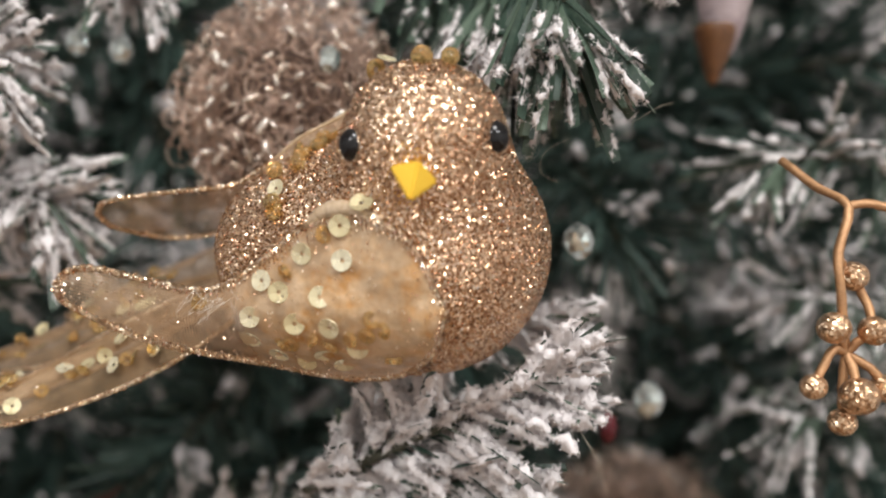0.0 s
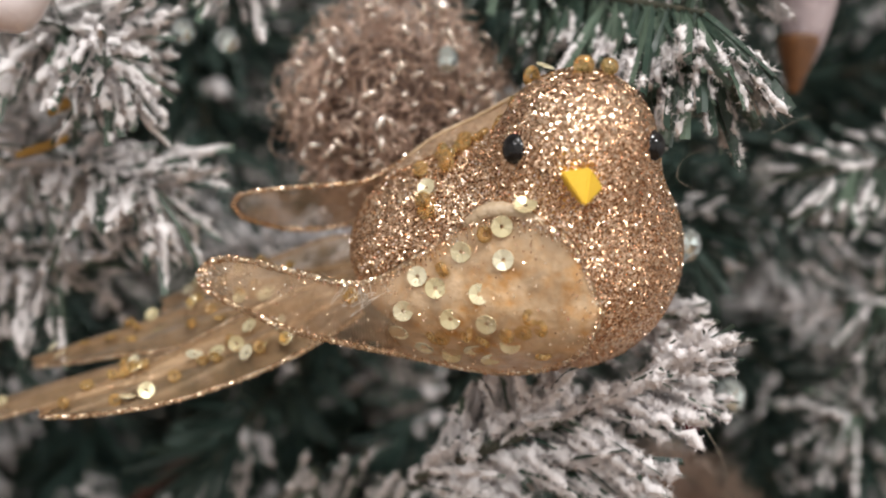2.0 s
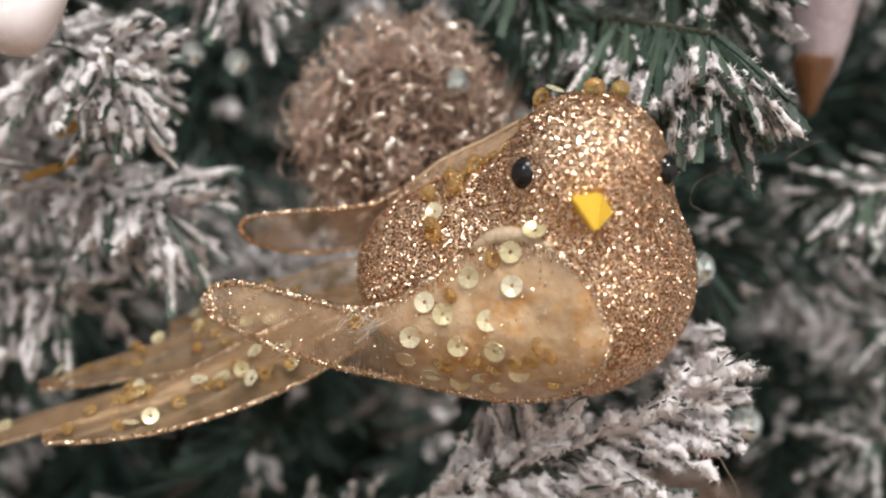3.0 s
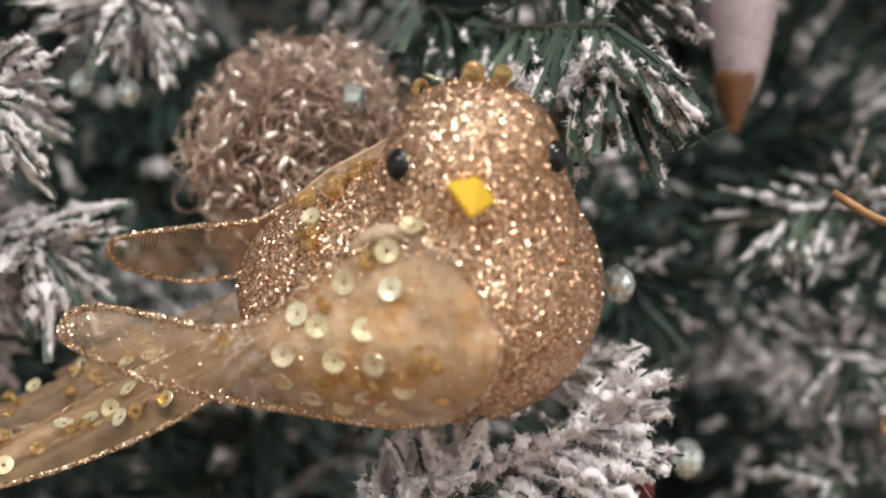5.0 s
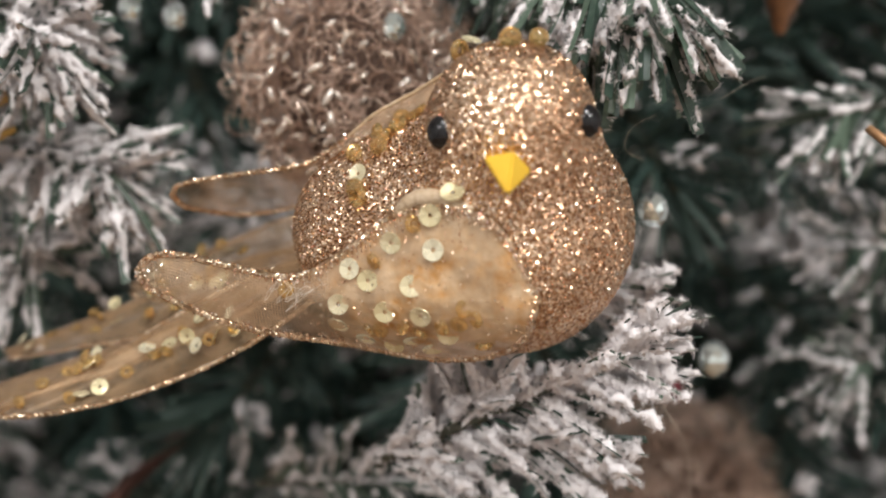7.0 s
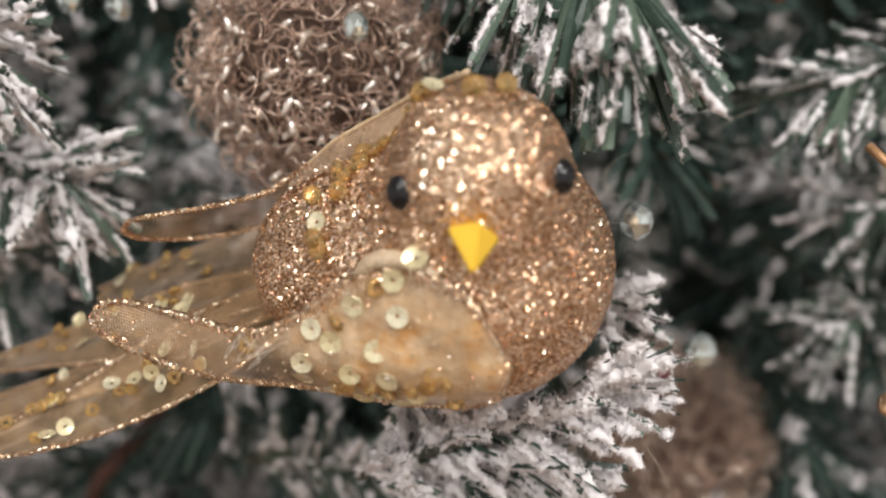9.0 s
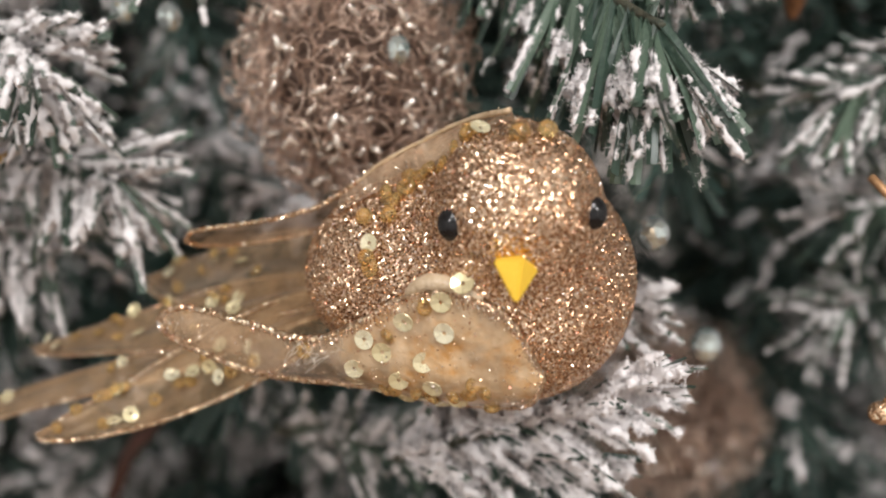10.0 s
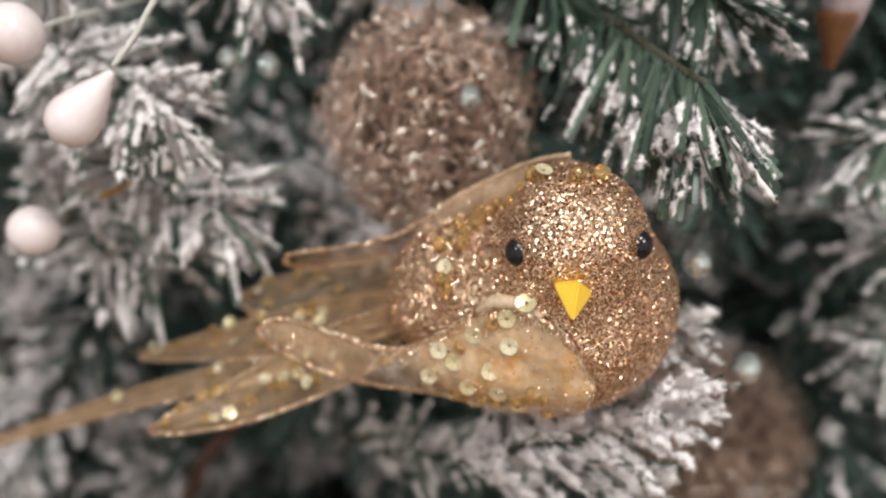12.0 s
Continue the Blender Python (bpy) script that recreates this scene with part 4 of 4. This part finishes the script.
def wire_ball(centre, radius, seed, label, loops=1500, beads=300, tall=1.0):
    rng = np.random.default_rng(seed)
    centre = np.array(centre)
    ball = thing("wire_ball", label, "ornament", "wire balls")
    # solid lump added inside, coloured dark as the shade in the gaps between loops
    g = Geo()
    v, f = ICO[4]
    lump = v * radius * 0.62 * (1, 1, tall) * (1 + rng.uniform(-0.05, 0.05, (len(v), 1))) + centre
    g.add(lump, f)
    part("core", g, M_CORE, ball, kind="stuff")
    g = Geo()
    for _ in range(loops):
        d = unit(rng.normal(0, 1, 3))
        c = centre + d * radius * (1, 1, tall) * rng.uniform(0.68, 0.97)
        a, b, n = basis(unit(d * 0.7 + rng.normal(0, 0.6, 3)), rng.normal(0, 1, 3))
        r = radius * rng.uniform(0.05, 0.15)
        w0, span = rng.uniform(0, 6.28), rng.uniform(2.5, 6.0)
        pts = [c + r * (a * math.cos(w0 + span * s) * rng.uniform(0.9, 1.1) + b * math.sin(w0 + span * s)) + n * r * 0.5 * (s - 0.5) for s in np.linspace(0, 1, 13)]
        tube(g, pts, radius * 0.0058, 4)
    part("wire", g, M_WIRE, ball, kind="stuff")
    for _ in range(beads):
        d = unit(rng.normal(0, 1, 3))
        c = centre + d * radius * (1, 1, tall) * rng.uniform(0.80, 0.98)
        a, b, n = basis(rng.normal(0, 1, 3) + d * 0.2, rng.normal(0, 1, 3))
        k = radius * rng.uniform(0.5, 0.9)
        ob = part("bead", BUGLE, M_BUGLE, ball)
        ob.matrix_basis = Matrix(((a[0], b[0], n[0], c[0]), (a[1], b[1], n[1], c[1]), (a[2], b[2], n[2], c[2]), (0, 0, 0, 1))) @ Matrix.Diagonal((k, k, k, 1))
    return ball


wire_ball((-0.0405, 0.240, 1.2372), 0.0328, 91, "brown copper wire ball strung with shiny champagne beads", tall=1.08)
wire_ball((0.082, 0.370, 1.066), 0.048, 92, "brown copper wire ball hanging low among the branches", 900, 60)

# ---- gold berries ----
spray = thing("berry_spray", "gold painted berry spray with glittering berries on thin stems", "ornament")
BERRIES = [((0.0748, 0.166, 1.1880), 0.0031), ((0.0828, 0.167, 1.1875), 0.0029), ((0.0712, 0.166, 1.1770), 0.0025), ((0.0792, 0.165, 1.1755), 0.0036), ((0.0776, 0.168, 1.1700), 0.0027), ((0.0855, 0.168, 1.1765), 0.0028), ((0.0805, 0.171, 1.1975), 0.0030)]
rng = np.random.default_rng(8)
for p, r in BERRIES:
    g = Geo()
    blob(g, p, (r, r, r * 0.95), 4, None, 0.025, rng)
    part("berry", g, M_BERRY, spray)
HUB = (0.0785, 0.169, 1.1830)
for keys in ([(0.072, 0.185, 1.221), (0.0765, 0.178, 1.215), (0.0800, 0.172, 1.211), (0.0768, 0.169, 1.202), (0.0770, 0.168, 1.194), HUB], [(0.0905, 0.172, 1.210), (0.0840, 0.172, 1.2115), (0.0800, 0.172, 1.211)],
             [HUB, (0.0755, 0.168, 1.1835), (0.0712, 0.166, 1.1770)], [HUB, (0.079, 0.167, 1.180), (0.0792, 0.165, 1.1755)], [HUB, (0.0780, 0.169, 1.177), (0.0776, 0.168, 1.1700)], [HUB, (0.083, 0.168, 1.180), (0.0855, 0.168, 1.1765)],
             [HUB, (0.0770, 0.168, 1.1860), (0.0748, 0.166, 1.1880)], [HUB, (0.0805, 0.168, 1.1855), (0.0828, 0.167, 1.1875)], [(0.0768, 0.169, 1.202), (0.078, 0.171, 1.2005), (0.0805, 0.171, 1.1975), (0.083, 0.170, 1.192), (0.0828, 0.167, 1.1875)]):
    g = Geo()
    tube(g, spline(keys, 16), 0.0009, 7, 0.12, rng)
    part("stem", g, M_STEM, spray)


# ---- pearl sprays ----
def lathe(name, profile, at, axis, material, parent=None, label="", sides=28):
    a, b, d = basis(axis)
    prof = spline(profile, 40)
    verts = [np.array(at) + d * h + max(r, 1e-5) * (a * math.cos(w) + b * math.sin(w)) for r, h in prof for w in np.linspace(0, 2 * math.pi, sides, endpoint=False)]
    f = [(i * sides + k, i * sides + (k + 1) % sides, (i + 1) * sides + (k + 1) % sides, (i + 1) * sides + k) for i in range(39) for k in range(sides)]
    g = Geo()
    g.add(verts, f)
    return part(name, g, material, parent, label)


pearls = thing("pearl_spray", "pinkish white pearl drop on a milky plastic stem", "ornament", "pearls")
drop_axis = unit((0.0155, 0.002, 0.0165))
lathe("pearl_drop", [(0.0, -0.0008), (0.0022, -0.0005), (0.0052, 0.0022), (0.0060, 0.0062), (0.0044, 0.0115), (0.0022, 0.0165), (0.0009, 0.0195), (0.0, 0.0198)], (-0.1165, 0.169, 1.2420), drop_axis, M_PEARL, pearls)
g = Geo()
tube(g, spline([(-0.1030, 0.1712, 1.2575), (-0.0975, 0.172, 1.2640), (-0.0890, 0.174, 1.2760), (-0.070, 0.190, 1.300), (-0.070, 0.30, 1.33)], 24), 0.0007, 6)
part("stem", g, M_CLEAR_WIRE, pearls)
for place, r in (((-0.1268, 0.174, 1.2648), 0.0070), ((-0.1440, 0.198, 1.2130), 0.0069)):
    bead = thing("pearl_bead", "round pinkish white pearl bead among the flock", "ornament", "pearls")
    g = Geo()
    blob(g, place, (r, r, r), 4)
    part("pearl", g, M_PEARL, bead)
    g = Geo()
    tube(g, spline([np.array(place) + (0, r * 0.9, 0), np.array(place) + (-0.004, r + 0.03, 0.004), np.array(place) + (-0.01, r + 0.09, 0.01)], 12), 0.0007, 6)
    part("stem", g, M_CLEAR_WIRE, bead)

# ---- clear crystal beads ----
rng = np.random.default_rng(14)
for place, r in (((0.0330, 0.205, 1.2035), 0.0048), ((-0.0265, 0.210, 1.2465), 0.0036), ((-0.088, 0.235, 1.274), 0.004), ((-0.087, 0.235, 1.254), 0.0042), ((-0.099, 0.235, 1.256), 0.004), ((0.057, 0.235, 1.161), 0.0055)):
    bm = bmesh.new()
    bmesh.ops.create_icosphere(bm, subdivisions=2, radius=r * 0.8)
    for v in bm.verts:
        v.co.z *= 1.2
    bmesh.ops.translate(bm, verts=bm.verts[:], vec=place)
    me = bpy.data.meshes.new("crystal_bead")
    bm.to_mesh(me)
    bm.free()
    tagged(part("crystal_bead", me, M_CRYSTAL), "clear faceted crystal bead with a teal sheen", "bead", "crystal beads")

# ---- finial, leaves and other small things ----
finial = thing("finial_ornament", "pinkish pearl drop ornament with an amber lacquered tip", "ornament")
lathe("body", [(0.0030, 0.009), (0.0058, 0.016), (0.0084, 0.027), (0.0108, 0.042), (0.0105, 0.060), (0.0060, 0.080), (0.0, 0.086)], (0.0818, 0.2560, 1.2500), (0.03, 0, 1), M_LILAC, finial)
lathe("tip", [(0.0, 0.0), (0.0014, 0.0008), (0.0030, 0.005), (0.0046, 0.010), (0.0058, 0.0140), (0.0062, 0.0165), (0.0056, 0.0175)], (0.0792, 0.2548, 1.2495), (0.04, 0, 1), M_AMBER_TIP, finial, "amber brown lacquered tip")
for p, d in (((-0.126, 0.216, 1.229), (0.6, 0.1, 0.35)), ((-0.133, 0.214, 1.218), (0.7, 0.1, 0.2)), ((-0.122, 0.206, 1.274), (0.9, -0.1, -0.1))):
    a, b, d = basis(d)
    rows = [[np.array(p) + d * 0.013 * s + a * q * 0.0026 * math.sin(math.pi * (0.1 + 0.88 * s)) + b * (0.002 * s * s + 0.001 * q * q) for q in (-1, -0.5, 0, 0.5, 1)] for s in np.linspace(0, 1, 9)]
    v = [c for row in rows for c in row] + [c + b * 0.0003 for row in rows for c in row]
    g = Geo()
    g.add(v, [(i * 5 + j, i * 5 + j + 1, (i + 1) * 5 + j + 1, (i + 1) * 5 + j) for i in range(8) for j in range(4)] + [(45 + i * 5 + j, 45 + (i + 1) * 5 + j, 45 + (i + 1) * 5 + j + 1, 45 + i * 5 + j + 1) for i in range(8) for j in range(4)])
    tagged(part("gold_leaf", g, M_OCHRE), "small ochre gold leaf tucked into the flock", "leaf", "gold leaves")
g = Geo()
blob(g, (0.0465, 0.236, 1.153), (0.0024, 0.0024, 0.0045), 3)
tagged(part("red_berry", g, M_RED), "small dark red berry among the needles", "berry")
for keys in ([(0.0290, 0.174, 1.1665), (0.0325, 0.173, 1.1605), (0.0345, 0.174, 1.1540), (0.0350, 0.175, 1.1470)], [(0.0370, 0.168, 1.2260), (0.0420, 0.168, 1.2290), (0.0450, 0.168, 1.2300)], [(0.0260, 0.172, 1.2235), (0.0215, 0.172, 1.2210), (0.0205, 0.172, 1.2170), (0.0240, 0.172, 1.2150)]):
    g = Geo()
    tube(g, spline(keys, 20), 0.00004 if keys[0][2] < 1.2 else 0.000025, 4)
    tagged(part("loose_fibre", g, M_FIBRE), "fine loose fibre caught on the needles", "fibre", "loose fibres")
